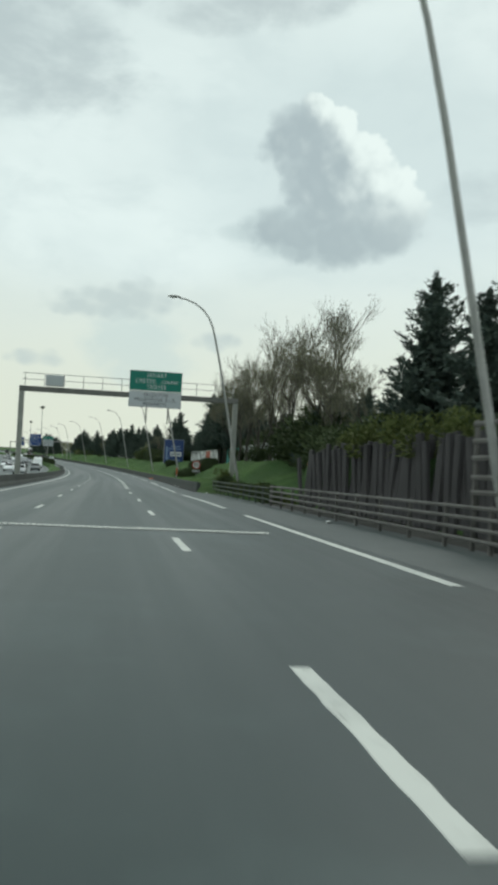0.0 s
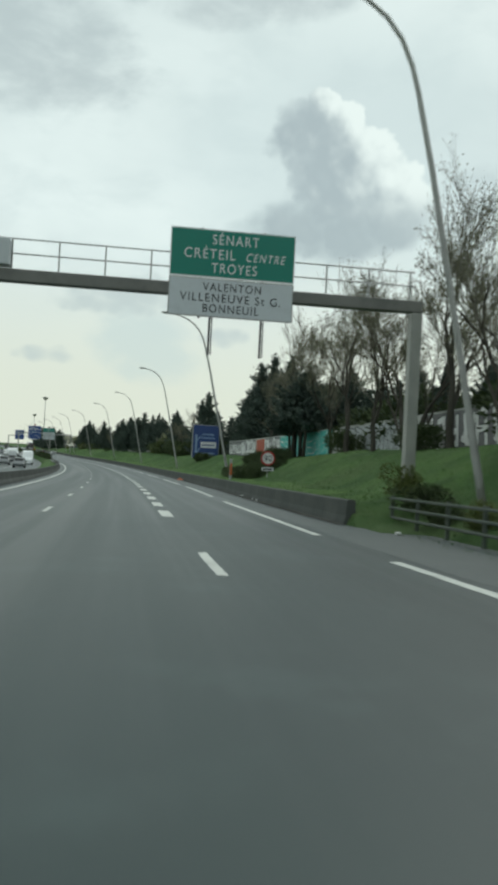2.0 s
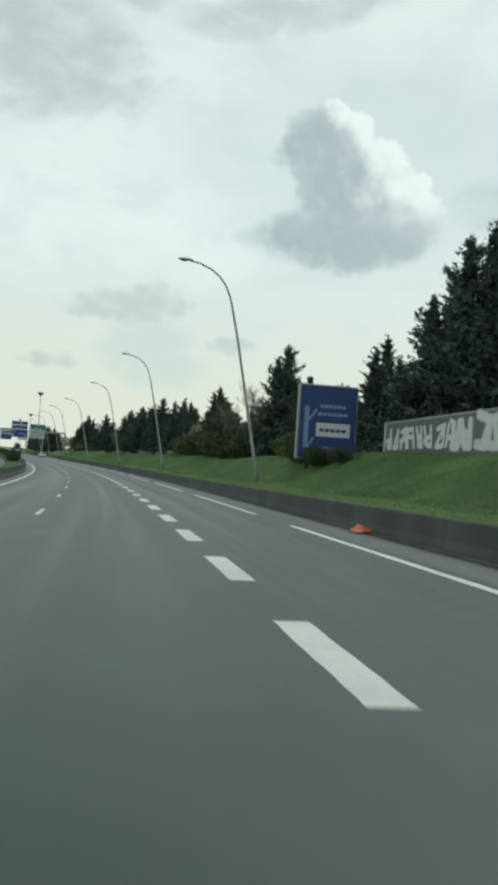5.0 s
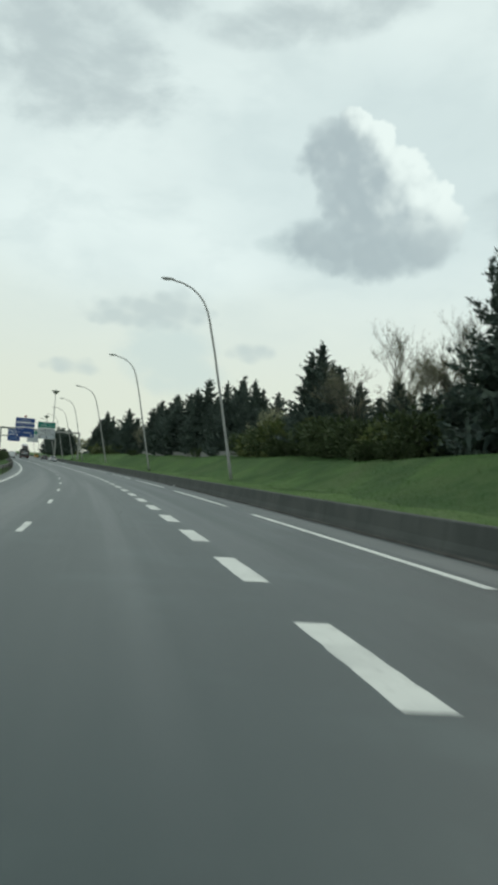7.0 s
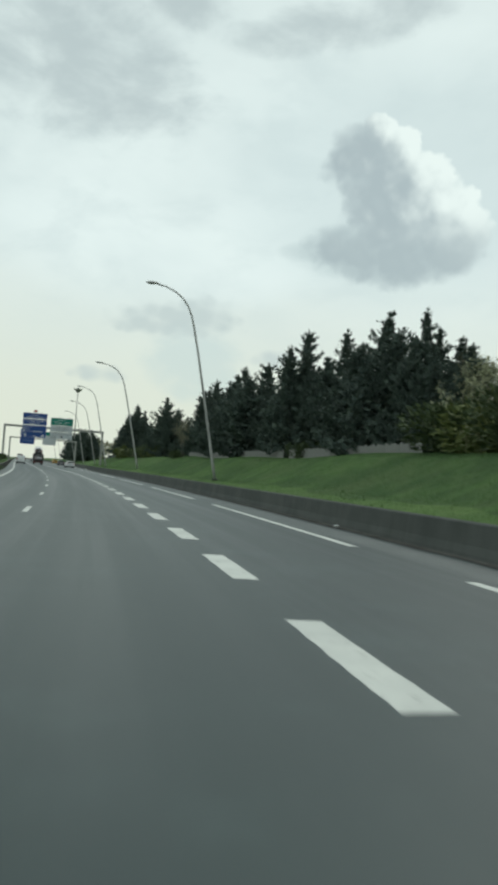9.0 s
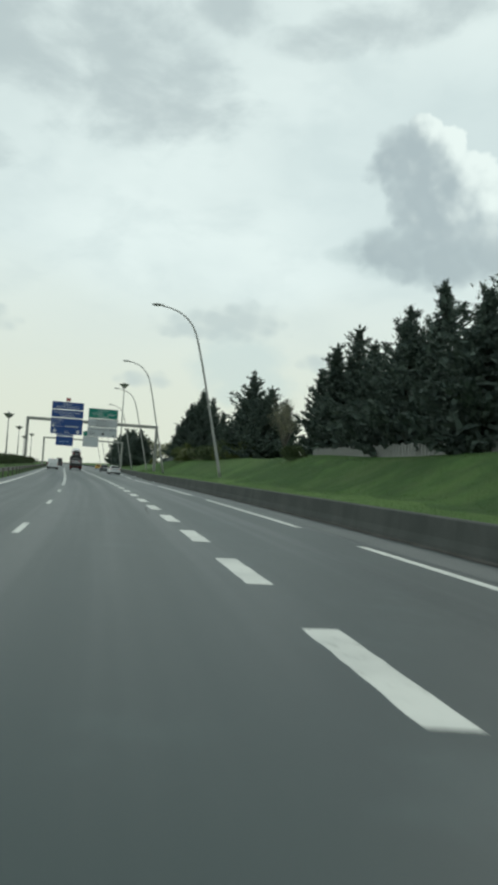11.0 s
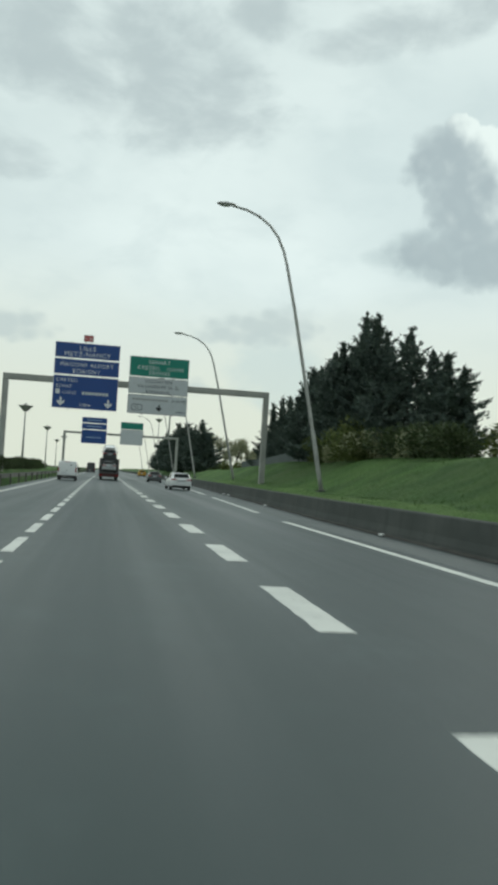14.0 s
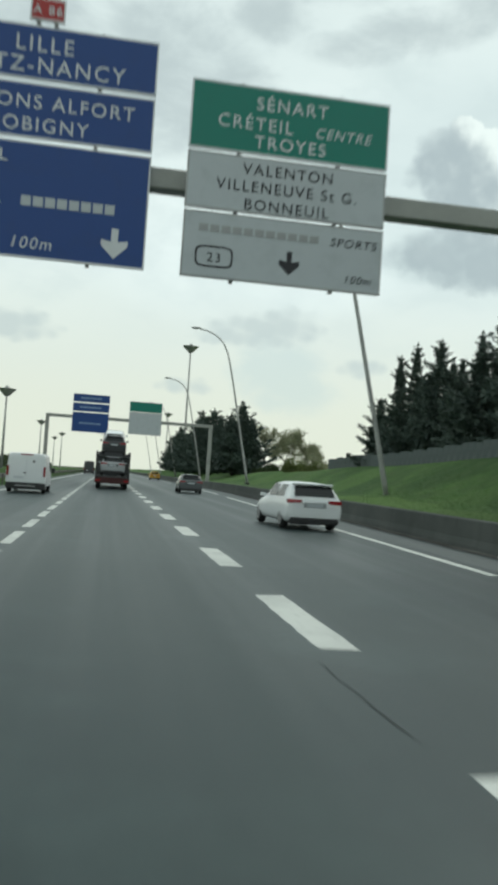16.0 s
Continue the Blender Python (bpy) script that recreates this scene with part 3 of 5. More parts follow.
def verge_line(s):
    edge = 9.9 + 0.28 * math.sin(s * 0.37) + 0.2 * math.sin(s * 1.13 + 0.6) + widen(s)
    inner = 8.33 + widen(s)
    return [(d, rise(s, d) + 0.014) for d in (inner, inner + 0.35, 9.5 + widen(s), max(edge, 9.52 + widen(s)))]


fresh = new("verge_grass", ribbon("verge_grass", 75, 405, verge_line, "fresh", 1.0))
tagged(fresh, "strip of fresh bright grass behind the concrete wall", "grass", kind="structure")

# ---------------------------------------------------------------- barriers and fences

barrier = new("concrete_barrier", ribbon("concrete_barrier", 69.0, 1100, lambda s: [(7.93 + widen(s), -0.02), (7.95 + widen(s), 0.12), (8.00 + widen(s), 0.30), (8.03 + widen(s), 0.77), (8.06 + widen(s), 0.81), (8.28 + widen(s), 0.81), (8.31 + widen(s), 0.77), (8.33 + widen(s), -0.02)], "barrier", 3.0, close=True, cap=True))
tagged(barrier, "low concrete wall blackened with road dirt along the shoulder", "barrier", kind="structure")

median = new("median_barrier", ribbon("median_barrier", -150, 214, [(-6.95, -0.02), (-6.90, 0.15), (-6.78, 0.32), (-6.74, 0.78), (-6.58, 0.78), (-6.54, 0.32), (-6.42, 0.15), (-6.37, -0.02)], "barrier", 4.0, close=True, cap=True))
tagged(median, "dirty concrete median barrier between the two carriageways", "barrier", kind="structure")


def guard_rail(s0, s1, d, name, label, heights, post_step, post_top, rail=0.05, paint_="rail"):
    top = thing(name, stand((s0 + s1) / 2, d), label, "fence")
    base = top.matrix_world.inverted()
    n = int((s1 - s0) / post_step)
    me = mesh_of("post", box(-0.05, 0.05, -0.05, 0.05, -0.1, post_top, 0.01), paint_)
    for i in range(n + 1):
        p = part("post", me, None, top)
        p.matrix_local = base @ stand(s0 + (s1 - s0) * i / n, d + 0.07)
    for z in heights:
        me = ribbon("rail", s0, s1, [(d - 0.03, z - rail), (d - 0.045, z), (d - 0.03, z + rail), (d + 0.02, z + rail), (d + 0.02, z - rail)], paint_, 3.0, close=True, cap=True)
        p = part("rail", me, None, top)
        p.matrix_local = base
    return top


guard_rail(2.0, 43.0, 8.95, "metal_fence", "grey four-rail metal fence beside the shoulder", (0.30, 0.55, 0.80, 1.05), 2.5, 1.12, 0.045)
guard_rail(43.2, 68.4, 8.95, "metal_fence", "dull green rail fence overgrown with plants", (0.35, 0.65, 0.95), 2.2, 1.02, 0.04, "greenrail")
guard_rail(3.0, 18.6, 9.07, "high_fence", "tall weathered fence of horizontal rails", (1.4, 1.75, 2.2, 2.6, 3.0), 2.4, 3.1, 0.06)
guard_rail(214.0, 700.0, -6.75, "crash_barrier", "galvanised steel crash barrier along the planted median", (0.62,), 6.0, 0.72, 0.15)

# a dark palisade of leaning timbers behind the rails
pal = thing("timber_palisade", stand(26, 10.6, 0.0), "dark palisade of leaning upright timbers holding the bank", "palisade")
base = pal.matrix_world.inverted()
random.seed(5)
for i in range(88):
    s = 3.0 + i * 0.455
    w, h = random.uniform(0.19, 0.27), 2.85 + random.uniform(-0.22, 0.12) - 0.5 * max(0.0, (s - 38) / 8.0)
    bm = box(-0.07, 0.07, -w, w, -0.1, h, 0.02)
    p = part("timber", bm, "wood", pal)
    p.matrix_local = base @ stand(s, 10.6 + random.uniform(-0.08, 0.08), 0.25) @ pose(0, 0, 0, random.uniform(-9, 6), random.uniform(-5, 9), 0)

# ---------------------------------------------------------------- lamps


def street_lamp(s, d=0.0, z=1.0):
    top = thing("street_lamp", stand(s, 10.7 + d, z), "tall grey leaning street lamp with a curved arm over the road", "street lamp", "street lamps along the carriageway")
    shaft = [(0.08, 0, -0.4), (-0.21, 0, 1.0), (-0.46, 0, 2.2), (-0.48, 0, 2.3), (-1.15, 0, 5.5), (-1.95, 0, 9.3), (-2.45, 0, 11.4), (-2.67, 0, 12.15), (-3.0, 0, 12.85), (-3.45, 0, 13.4), (-4.05, 0, 13.83), (-4.75, 0, 14.1), (-5.45, 0, 14.22)]
    radii = [0.125, 0.12, 0.115, 0.105, 0.095, 0.085, 0.077, 0.072, 0.069, 0.066, 0.063, 0.06, 0.057]
    tube("pole", shaft, radii, "lamp", top, 10)
    bm = bmesh.new()
    bmesh.ops.create_uvsphere(bm, u_segments=14, v_segments=8, radius=1.0)
    for v in bm.verts:
        v.co = Vector((-5.78 + v.co.x * 0.52, v.co.y * 0.20, 14.26 + v.co.z * (0.13 if v.co.z > 0 else 0.06)))
    head = part("lamp_head", bm, "lamp", top, smooth=True)
    bm = bmesh.new()
    bmesh.ops.create_uvsphere(bm, u_segments=12, v_segments=6, radius=1.0)
    for v in bm.verts:
        v.co = Vector((-5.86 + v.co.x * 0.30, v.co.y * 0.15, 14.21 + v.co.z * 0.07))
    part("lens", bm, "lens", head, "pale glass lens", True)
    part("service_door", box(-0.22, -0.10, -0.132, -0.09, 0.5, 0.95, 0.008), "lamp", top)
    part("base_plate", box(-0.22, 0.22, -0.22, 0.22, -0.12, 0.02, 0.015), "barrier", top)
    return top


first = street_lamp(17.3, -1.3, 0.2)
for s, d, z, reach in ((65.1, -0.15, 0.9, 1.0), (117.0, -0.42, 0.85, 1.07), (164.6, -0.25, 1.0, 1.0), (216.2, -0.35, 1.0, 1.0), (263.7, -0.35, 1.0, 1.0), (317.4, 0.3, 1.0, 1.09), (357.3, 0.0, 1.0, 1.0), (398.1, 1.8, 1.0, 1.09), (440.0, 2.4, 1.0, 1.0), (484.0, 2.8, 1.0, 1.0), (530.0, 2.8, 0.9, 1.0), (576.0, 2.8, 0.9, 1.0), (622.0, 2.8, 0.9, 1.0), (-30.0, 0.0, 0.4, 1.0)):
    made = stand(s, 10.7 + d, z) @ Matrix.Diagonal((reach, 1.0, 1.0, 1.0))
    copy_thing(first, made).matrix_basis = made

# ---------------------------------------------------------------- lettering


def words(text, size, material, parent, x, z, y, squeeze=1.0, lean=0.0, middle=True, name="letter"):
    """Flat raised lettering that faces the traffic (toward -y), standing at x, z of its parent."""
    cu = bpy.data.curves.new(name, "FONT")
    cu.body, cu.size, cu.extrude, cu.shear = text, size, 0.006, lean
    cu.align_x = "CENTER" if middle else "LEFT"
    cu.space_character = 1.2
    tmp = new("tmp_text", cu)
    me = bpy.data.meshes.new_from_object(tmp.evaluated_get(bpy.context.evaluated_depsgraph_get()))
    bpy.data.objects.remove(tmp)
    bpy.data.curves.remove(cu)
    me.transform(Matrix.Translation((x, y, z)) @ Matrix.Rotation(radians(90), 4, "X") @ Matrix.Diagonal((squeeze, 1, 1, 1)))
    verts = [v.co.copy() for v in me.vertices]
    polys = [tuple(p.vertices) for p in me.polygons]
    bpy.data.meshes.remove(me)
    # gather the faces into letters by their upright bands, straightened where the letters lean
    upright = [v.x - lean * squeeze * (v.z - z) for v in verts]
    spans = sorted((min(upright[k] for k in p), max(upright[k] for k in p), p) for p in polys)
    groups, end = [], -1e9
    for lo, hi, p in spans:
        if lo > end + 0.002:
            groups.append([])
        groups[-1].append(p)
        end = max(end, hi)
    for faces in groups:
        used = sorted({k for p in faces for k in p})
        index = {k: n for n, k in enumerate(used)}
        part(name, data_of(name, [verts[k] for k in used], [tuple(index[k] for k in p) for p in faces], material), None, parent)


def bars(parent, x, z, y, width, height, material, n=5):
    """An illegible line of writing: plain bars."""
    gap = width / n
    me = mesh_of("writing_bar", box(0.0, gap * 0.82, y - 0.006, y, z, z + height), material)
    for i in range(n):
        part("writing_bar", me, None, parent).location.x = x - width / 2 + gap * i


def arrow(parent, x, z, y, size, material):
    bm = bmesh.new()
    pts = [(-0.16, 1.0), (0.16, 1.0), (0.16, 0.55), (0.62, 0.62), (0.62, 0.42), (0.0, 0.0), (-0.62, 0.42), (-0.62, 0.62), (-0.16, 0.55)]
    vs = [bm.verts.new((x + px * size * 0.7, y, z + pz * size)) for px, pz in pts]
    face = bm.faces.new(vs)
    push = bmesh.ops.extrude_face_region(bm, geom=[face])["geom"]
    for v in push:
        if isinstance(v, bmesh.types.BMVert):
            v.co.y -= 0.006
    return part("arrow", bm, material, parent)


def panel(parent, x0, x1, z0, z1, y, material, name="sign_panel", border="white"):
    """A sheet-metal sign board with a light rim, facing -y."""
    board = part(name, box(x0 + 0.03, x1 - 0.03, y - 0.03, y + 0.03, z0 + 0.03, z1 - 0.03), material, parent)
    bm = bmesh.new()
    for a in ((x0, x1, z0, z0 + 0.035), (x0, x1, z1 - 0.035, z1), (x0, x0 + 0.035, z0 + 0.035, z1 - 0.035), (x1 - 0.035, x1, z0 + 0.035, z1 - 0.035)):
        box(a[0], a[1], y - 0.034, y + 0.034, a[2], a[3], 0.0, bm)
    part("rim", bm, border, board)
    for x in (x0 + 0.25 * (x1 - x0), x1 - 0.25 * (x1 - x0)):
        part("bracket", box(x - 0.04, x + 0.04, y + 0.035, y + 0.12, z0 - 0.05, z1 + 0.05), "steel", board)
    return board


def gantry(s, x0, x1, beam0, beam1, foot0, foot1, label, paint="gantry"):
    top = thing("sign_gantry", stand(s, 0.0, -0.06) @ Matrix.Diagonal((1.053, 1.053, 1.053, 1.0)), label, "sign gantry", "sign gantries over the road")
    part("beam", box(x0, x1, -0.22, 0.22, beam0, beam1, 0.03), paint, top)
    for x, foot in ((x0 + 0.2, foot0), (x1 - 0.2, foot1)):
        part("gantry_post", box(x - 0.2, x + 0.2, -0.2, 0.2, foot, beam0, 0.03), "gantry", top)
        part("footing", box(x - 0.4, x + 0.4, -0.4, 0.4, -0.1, foot + 0.05, 0.04), "barrier", top)
    return top


# this beam gets the darker beige, so its shaded look is painted in
g = gantry(73.05, -7.0, 10.75, 7.46, 7.88, 0.1, 0.3, "beige steel gantry carrying a green and white direction sign", "shadedbeige")
board = panel(g, 1.70, 5.98, 8.06, 9.70, -0.42, "green")
words("S\u00c9NART", 0.48, "white", board, 3.91, 9.20, -0.455, 0.82)
words("CR\u00c9TEIL", 0.48, "white", board, 3.04, 8.70, -0.455, 0.86)
words("CENTRE", 0.40, "white", board, 4.94, 8.70, -0.455, 0.81, 0.25)
words("TROYES", 0.48, "white", board, 3.90, 8.23, -0.455, 0.80)
board = panel(g, 1.70, 5.98, 6.72, 8.03, -0.42, "signpale", border="steel")
words("VALENTON", 0.40, "black", board, 3.87, 7.61, -0.455, 0.85)
words("VILLENEUVE St G.", 0.40, "black", board, 3.83, 7.24, -0.455, 0.94)
words("BONNEUIL", 0.40, "black", board, 3.83, 6.88, -0.455, 0.87)
for x in (3.15, 4.92):
    part("hanger", box(x - 0.035, x + 0.035, -0.36, -0.28, 5.45, 6.75, 0.01), "dark", g)
    part("hanger", box(x + 0.065, x + 0.10, -0.36, -0.28, 5.45, 6.75, 0.01), "dark", g)
for z in (8.45, 8.95):
    tube("rail", [(-6.8, 0.12, z), (10.5, 0.12, z)], 0.025, "steel", g, 6)
me = mesh_of("rail_post", box(-0.025, 0.025, 0.10, 0.14, 7.95, 8.97), "steel")
for i in range(12):
    part("rail_post", me, None, g).location = (-6.6 + i * 1.54, 0, 0)
part("equipment_box", box(-4.95, -3.55, -0.35, 0.3, 7.98, 8.85, 0.03), "palegrey", g, "grey equipment box")

g = gantry(380.15, -7.75, 11.5, 7.40, 7.84, 0.1, 0.7, "beige steel gantry carrying blue, green and grey direction signs")
board = panel(g, -4.25, 0.33, 9.22, 10.33, -0.42, "blue")
words("LILLE", 0.45, "white", board, -1.96, 9.80, -0.455)
words("METZ-NANCY", 0.45, "white", board, -1.96, 9.36, -0.455)
board = panel(g, -4.25, 0.33, 8.02, 9.14, -0.42, "blue")
words("MAISONS ALFORT", 0.40, "white", board, -1.96, 8.62, -0.455)
words("BOBIGNY", 0.40, "white", board, -1.96, 8.16, -0.455)
board = panel(g, -4.25, 0.33, 5.59, 7.94, -0.42, "blue")
words("CR\u00c9TEIL", 0.36, "white", board, -4.05, 7.50, -0.455, middle=False)
words("ECHAT", 0.31, "white", board, -4.05, 7.08, -0.455, middle=False)
part("emblem", box(-4.05, -3.75, -0.46, -0.452, 6.60, 6.95), "white", board)
words("C.H.U.", 0.31, "white", board, -3.60, 6.64, -0.455, 1.0, 0.2, False)
bars(board, -1.25, 6.64, -0.452, 1.9, 0.2, "palegrey", 8)
words("100m", 0.33, "white", board, -1.96, 5.78, -0.455, 1.0, 0.2)
arrow(board, -3.65, 5.75, -0.452, 0.62, "white")
arrow(board, -0.30, 5.75, -0.452, 0.62, "white")
board = panel(g, 1.07, 5.37, 8.28, 9.73, -0.42, "green")
words("S\u00c9NART", 0.38, "white", board, 3.22, 9.24, -0.455)
words("CR\u00c9TEIL", 0.38, "white", board, 2.45, 8.80, -0.455)
words("CENTRE", 0.31, "white", board, 4.35, 8.80, -0.455, 0.95, 0.25)
words("TROYES", 0.38, "white", board, 3.22, 8.42, -0.455)
board = panel(g, 1.07, 5.37, 7.02, 8.22, -0.42, "palegrey", border="steel")
words("VALENTON", 0.33, "black", board, 3.22, 7.84, -0.455)
words("VILLENEUVE St G.", 0.33, "black", board, 3.22, 7.47, -0.455)
words("BONNEUIL", 0.33, "black", board, 3.22, 7.09, -0.455)
board = panel(g, 1.07, 5.37, 5.57, 6.96, -0.42, "palegrey", border="steel")
words("SPORTS", 0.26, "black", board, 4.72, 6.52, -0.455, 1.0, 0.2)
bars(board, 2.7, 6.54, -0.452, 2.6, 0.15, "steel", 11)
words("100m", 0.24, "black", board, 4.85, 5.76, -0.455, 1.0, 0.2)
arrow(board, 3.35, 5.80, -0.452, 0.5, "black")
bm = bmesh.new()
for i in range(24):
    a, b = 2 * math.pi * i / 24, 2 * math.pi * (i + 1) / 24
    q = [bm.verts.new((1.75 + math.copysign(abs(math.cos(t)) ** 0.45, math.cos(t)) * (0.40 - k), -0.456, 6.02 + math.copysign(abs(math.sin(t)) ** 0.45, math.sin(t)) * (0.23 - k))) for t, k in ((a, 0), (b, 0), (b, 0.04), (a, 0.04))]
    bm.faces.new(q)
part("exit_ring", bm, "black", board)
words("23", 0.28, "black", board, 1.75, 5.91, -0.455)
board = panel(g, -2.30, -1.60, 10.45, 10.92, -0.42, "red")
words("A 86", 0.26, "white", board, -1.95, 10.58, -0.455)

g = gantry(462.8, -7.2, 11.6, 6.90, 7.25, 0.1, 0.7, "distant steel gantry carrying blue, green and grey signs")
for z0, z1 in ((8.75, 9.66), (7.7, 8.65), (5.4, 7.6)):
    board = panel(g, -4.3, -0.25, z0, z1, -0.36, "blue")
    bars(board, -2.3, z0 + 0.4 * (z1 - z0), -0.392, 2.4, 0.2, "posterpale", 9)
panel(g, 2.0, 5.68, 8.1, 9.25, -0.36, "green")
panel(g, 2.0, 5.68, 5.55, 8.05, -0.36, "palegrey", border="steel")

# ---------------------------------------------------------------- roadside signs


def disc(r, y0, y1, z, sides=28):
    bm = bmesh.new()
    bmesh.ops.create_cone(bm, cap_ends=True, segments=sides, radius1=r, radius2=r, depth=y1 - y0)
    bmesh.ops.transform(bm, verts=bm.verts, matrix=Matrix.Translation((0, (y0 + y1) / 2, z)) @ Matrix.Rotation(radians(90), 4, "X"))
    return bm


def ring(r0, r1, y, z, sides=32):
    bm = bmesh.new()
    for i in range(sides):
        a, b = 2 * math.pi * i / sides, 2 * math.pi * (i + 1) / sides
        bm.faces.new([bm.verts.new((math.cos(t) * r, y, z + math.sin(t) * r)) for t, r in ((a, r1), (b, r1), (b, r0), (a, r0))])
    return bm


sign = thing("speed_limit_sign", stand(101.5, 10.85, 0.78), "round red-ringed speed limit sign reading 90 over a small white plate", "traffic sign")
part("pole", box(-0.03, 0.03, -0.03, 0.03, -0.3, 2.2), "steel", sign)
face = part("sign_face", disc(0.52, -0.06, -0.03, 1.72), "white", sign)
part("ring", ring(0.40, 0.52, -0.064, 1.72), "red", face)
words("90", 0.62, "black", face, 0.0, 1.50, -0.066, 0.85)
plate = part("sub_plate", box(-0.42, 0.42, -0.06, -0.03, 0.82, 1.08), "white", sign)
bars(plate, 0.0, 0.87, -0.061, 0.7, 0.15, "black", 7)

marker = thing("marker_post", stand(106.6, 8.95, 0.85), "weathered orange and grey roadside marker post", "marker post")
part("post", box(-0.10, 0.10, -0.06, 0.06, -0.2, 1.55, 0.02), "steel", marker)
part("orange_face", box(-0.08, 0.08, -0.075, -0.062, 0.3, 1.2), "orange", marker, "faded orange face")
marker = thing("marker_post", stand(44.5, 11.4, 0.4), "faded orange marker post standing in the grass", "marker post")
part("post", box(-0.18, 0.18, -0.06, 0.06, -0.2, 2.0, 0.02), "orange", marker)

# billboard
bb = thing("billboard", stand(160.8, 13.9, 2.4), "tall blue advertising billboard on a steel frame", "billboard")
part("frame", box(-1.95, 1.90, -0.05, 0.35, 0.28, 5.0, 0.03), "steel", bb)
sheet = part("poster", box(-1.85, 1.82, -0.09, -0.052, 0.36, 4.92), "poster", bb, "blue printed poster")
for x in (-1.2, 1.2):
    part("leg", box(x - 0.1, x + 0.1, 0.05, 0.25, -0.6, 0.3), "dark", bb)
part("motif", box(-1.55, -1.25, -0.097, -0.091, 1.0, 3.6), "posterpale", sheet, "pale blue motif")
for k, (z, w) in enumerate(((3.55, 1.7), (3.05, 2.0), (0.9, 1.9), (0.55, 1.6))):
    bars(sheet, 0.3, z, -0.091, w, 0.2, "posterpale", 6)
part("label_box", box(-0.75, 1.45, -0.097, -0.091, 1.75, 2.6), "white", sheet)
bars(sheet, 0.35, 2.05, -0.098, 1.8, 0.2, "poster", 5)
verts = [(-1.25, -0.097, 1.2), (-0.95, -0.097, 1.7), (-0.85, -0.097, 1.6), (-1.25, -0.097, 0.95), (-1.25, -0.097, 2.9), (-0.8, -0.097, 3.5), (-0.72, -0.097, 3.35), (-1.25, -0.097, 2.65)]
part("motif", data_of("motif", verts, [(0, 1, 2, 3), (4, 5, 6, 7)], "posterpale"), None, sheet)

# graffiti wall
wall = new("wall_graffiti", ribbon("wall_graffiti", 63.0, 159.0, [(17.0, 2.7), (17.0, 5.15), (16.95, 5.2), (17.25, 5.2), (17.2, 5.15), (17.2, 2.7)], "wall", 2.5, close=True, cap=True))
tagged(wall, "long low wall covered with painted graffiti on top of the bank", "wall", kind="structure")


def mural(s0, s1, z0, z1, material, d=16.985):
    n = max(1, int((s1 - s0) / 2))
    verts = [spot(s0 + (s1 - s0) * i / n, d, z) for i in range(n + 1) for z in (z0, z1)]
    ob = new("mural", data_of("mural", verts, [(2 * i, 2 * i + 1, 2 * i + 3, 2 * i + 2) for i in range(n)], material))
    ob.parent = wall


mural(63.4, 87.9, 2.95, 5.1, "greymural", 16.988)
mural(88.5, 104.0, 3.1, 5.05, "palegrey")
mural(107.0, 126.5, 3.0, 5.12, "teal")
mural(135.2, 139.8, 3.0, 5.05, "rust")
random.seed(21)


def throw_up(s0, s1, fill, outline, tall=(3.3, 4.9), wide=1.25, fat=0.115):
    """Fat illegible bubble shapes side by side: a dark outline and a filled body of a few thick strokes each."""
    s = s0
    while s < s1:
        w = wide * random.uniform(0.7, 1.25)
        strokes = [((0.1, 0.05), (0.15, 0.95)), ((random.choice((0.1, 0.9)), 0.95), (random.choice((0.5, 0.9)), 0.05))]
        strokes += [((random.uniform(0, 0.3), y), (random.uniform(0.7, 1.0), y + random.uniform(-0.2, 0.2))) for y in random.sample((0.08, 0.5, 0.92), 2)]
        lean = random.uniform(-0.25, 0.35)
        for layer, (material, thick) in enumerate(((outline, fat + 0.07), (fill, fat))):
            verts, faces = [], []
            for (xa, za), (xb, zb) in strokes:
                pa, pb = Vector((xa * w + za * lean, za * (tall[1] - tall[0]))), Vector((xb * w + zb * lean, zb * (tall[1] - tall[0])))
                way = (pb - pa).normalized()
                side = Vector((-way.y, way.x)) * thick
                k = len(verts)
                ring_ = [pa - way * thick * 0.6 + side * 0.6, pa - way * thick * 0.6 - side * 0.6, pa - side, pb - side, pb + way * thick * 0.6 - side * 0.6, pb + way * thick * 0.6 + side * 0.6, pb + side, pa + side]
                off = 0.004 * layer + 0.0004 * len(faces)
                verts += [spot(s + p.x, 16.975 - off, tall[0] + p.y) for p in ring_]
                faces.append((k + 0, k + 1, k + 2, k + 3, k + 4, k + 5, k + 6, k + 7))
            ob = new("spray_shape", data_of("spray_shape", verts, faces, material))
            ob.parent = wall
        s += w * random.uniform(1.05, 1.35)


mural(140.3, 158.6, 2.95, 5.1, "greymural", 16.988)
mural(127.0, 134.9, 2.95, 5.1, "greymural", 16.988)
throw_up(140.8, 149.0, "chalk", "palegrey", (3.4, 4.85), 1.3, 0.20)
throw_up(149.0, 158.0, "chalk", "spray", (3.5, 4.75), 1.05, 0.15)
throw_up(127.2, 134.2, "chalk", "spray", (3.3, 4.9), 1.1, 0.17)
throw_up(135.7, 138.8, "rust", "carred", (3.5, 4.7), 1.0, 0.14)
throw_up(108.5, 125.5, "teal", "chalk", (3.35, 4.9), 2.0, 0.2)
throw_up(65.0, 87.0, "chalk", "spray", (3.3, 4.9), 1.5, 0.16)
throw_up(90.0, 103.0, "palegrey", "spray", (3.4, 4.8), 1.4, 0.14)

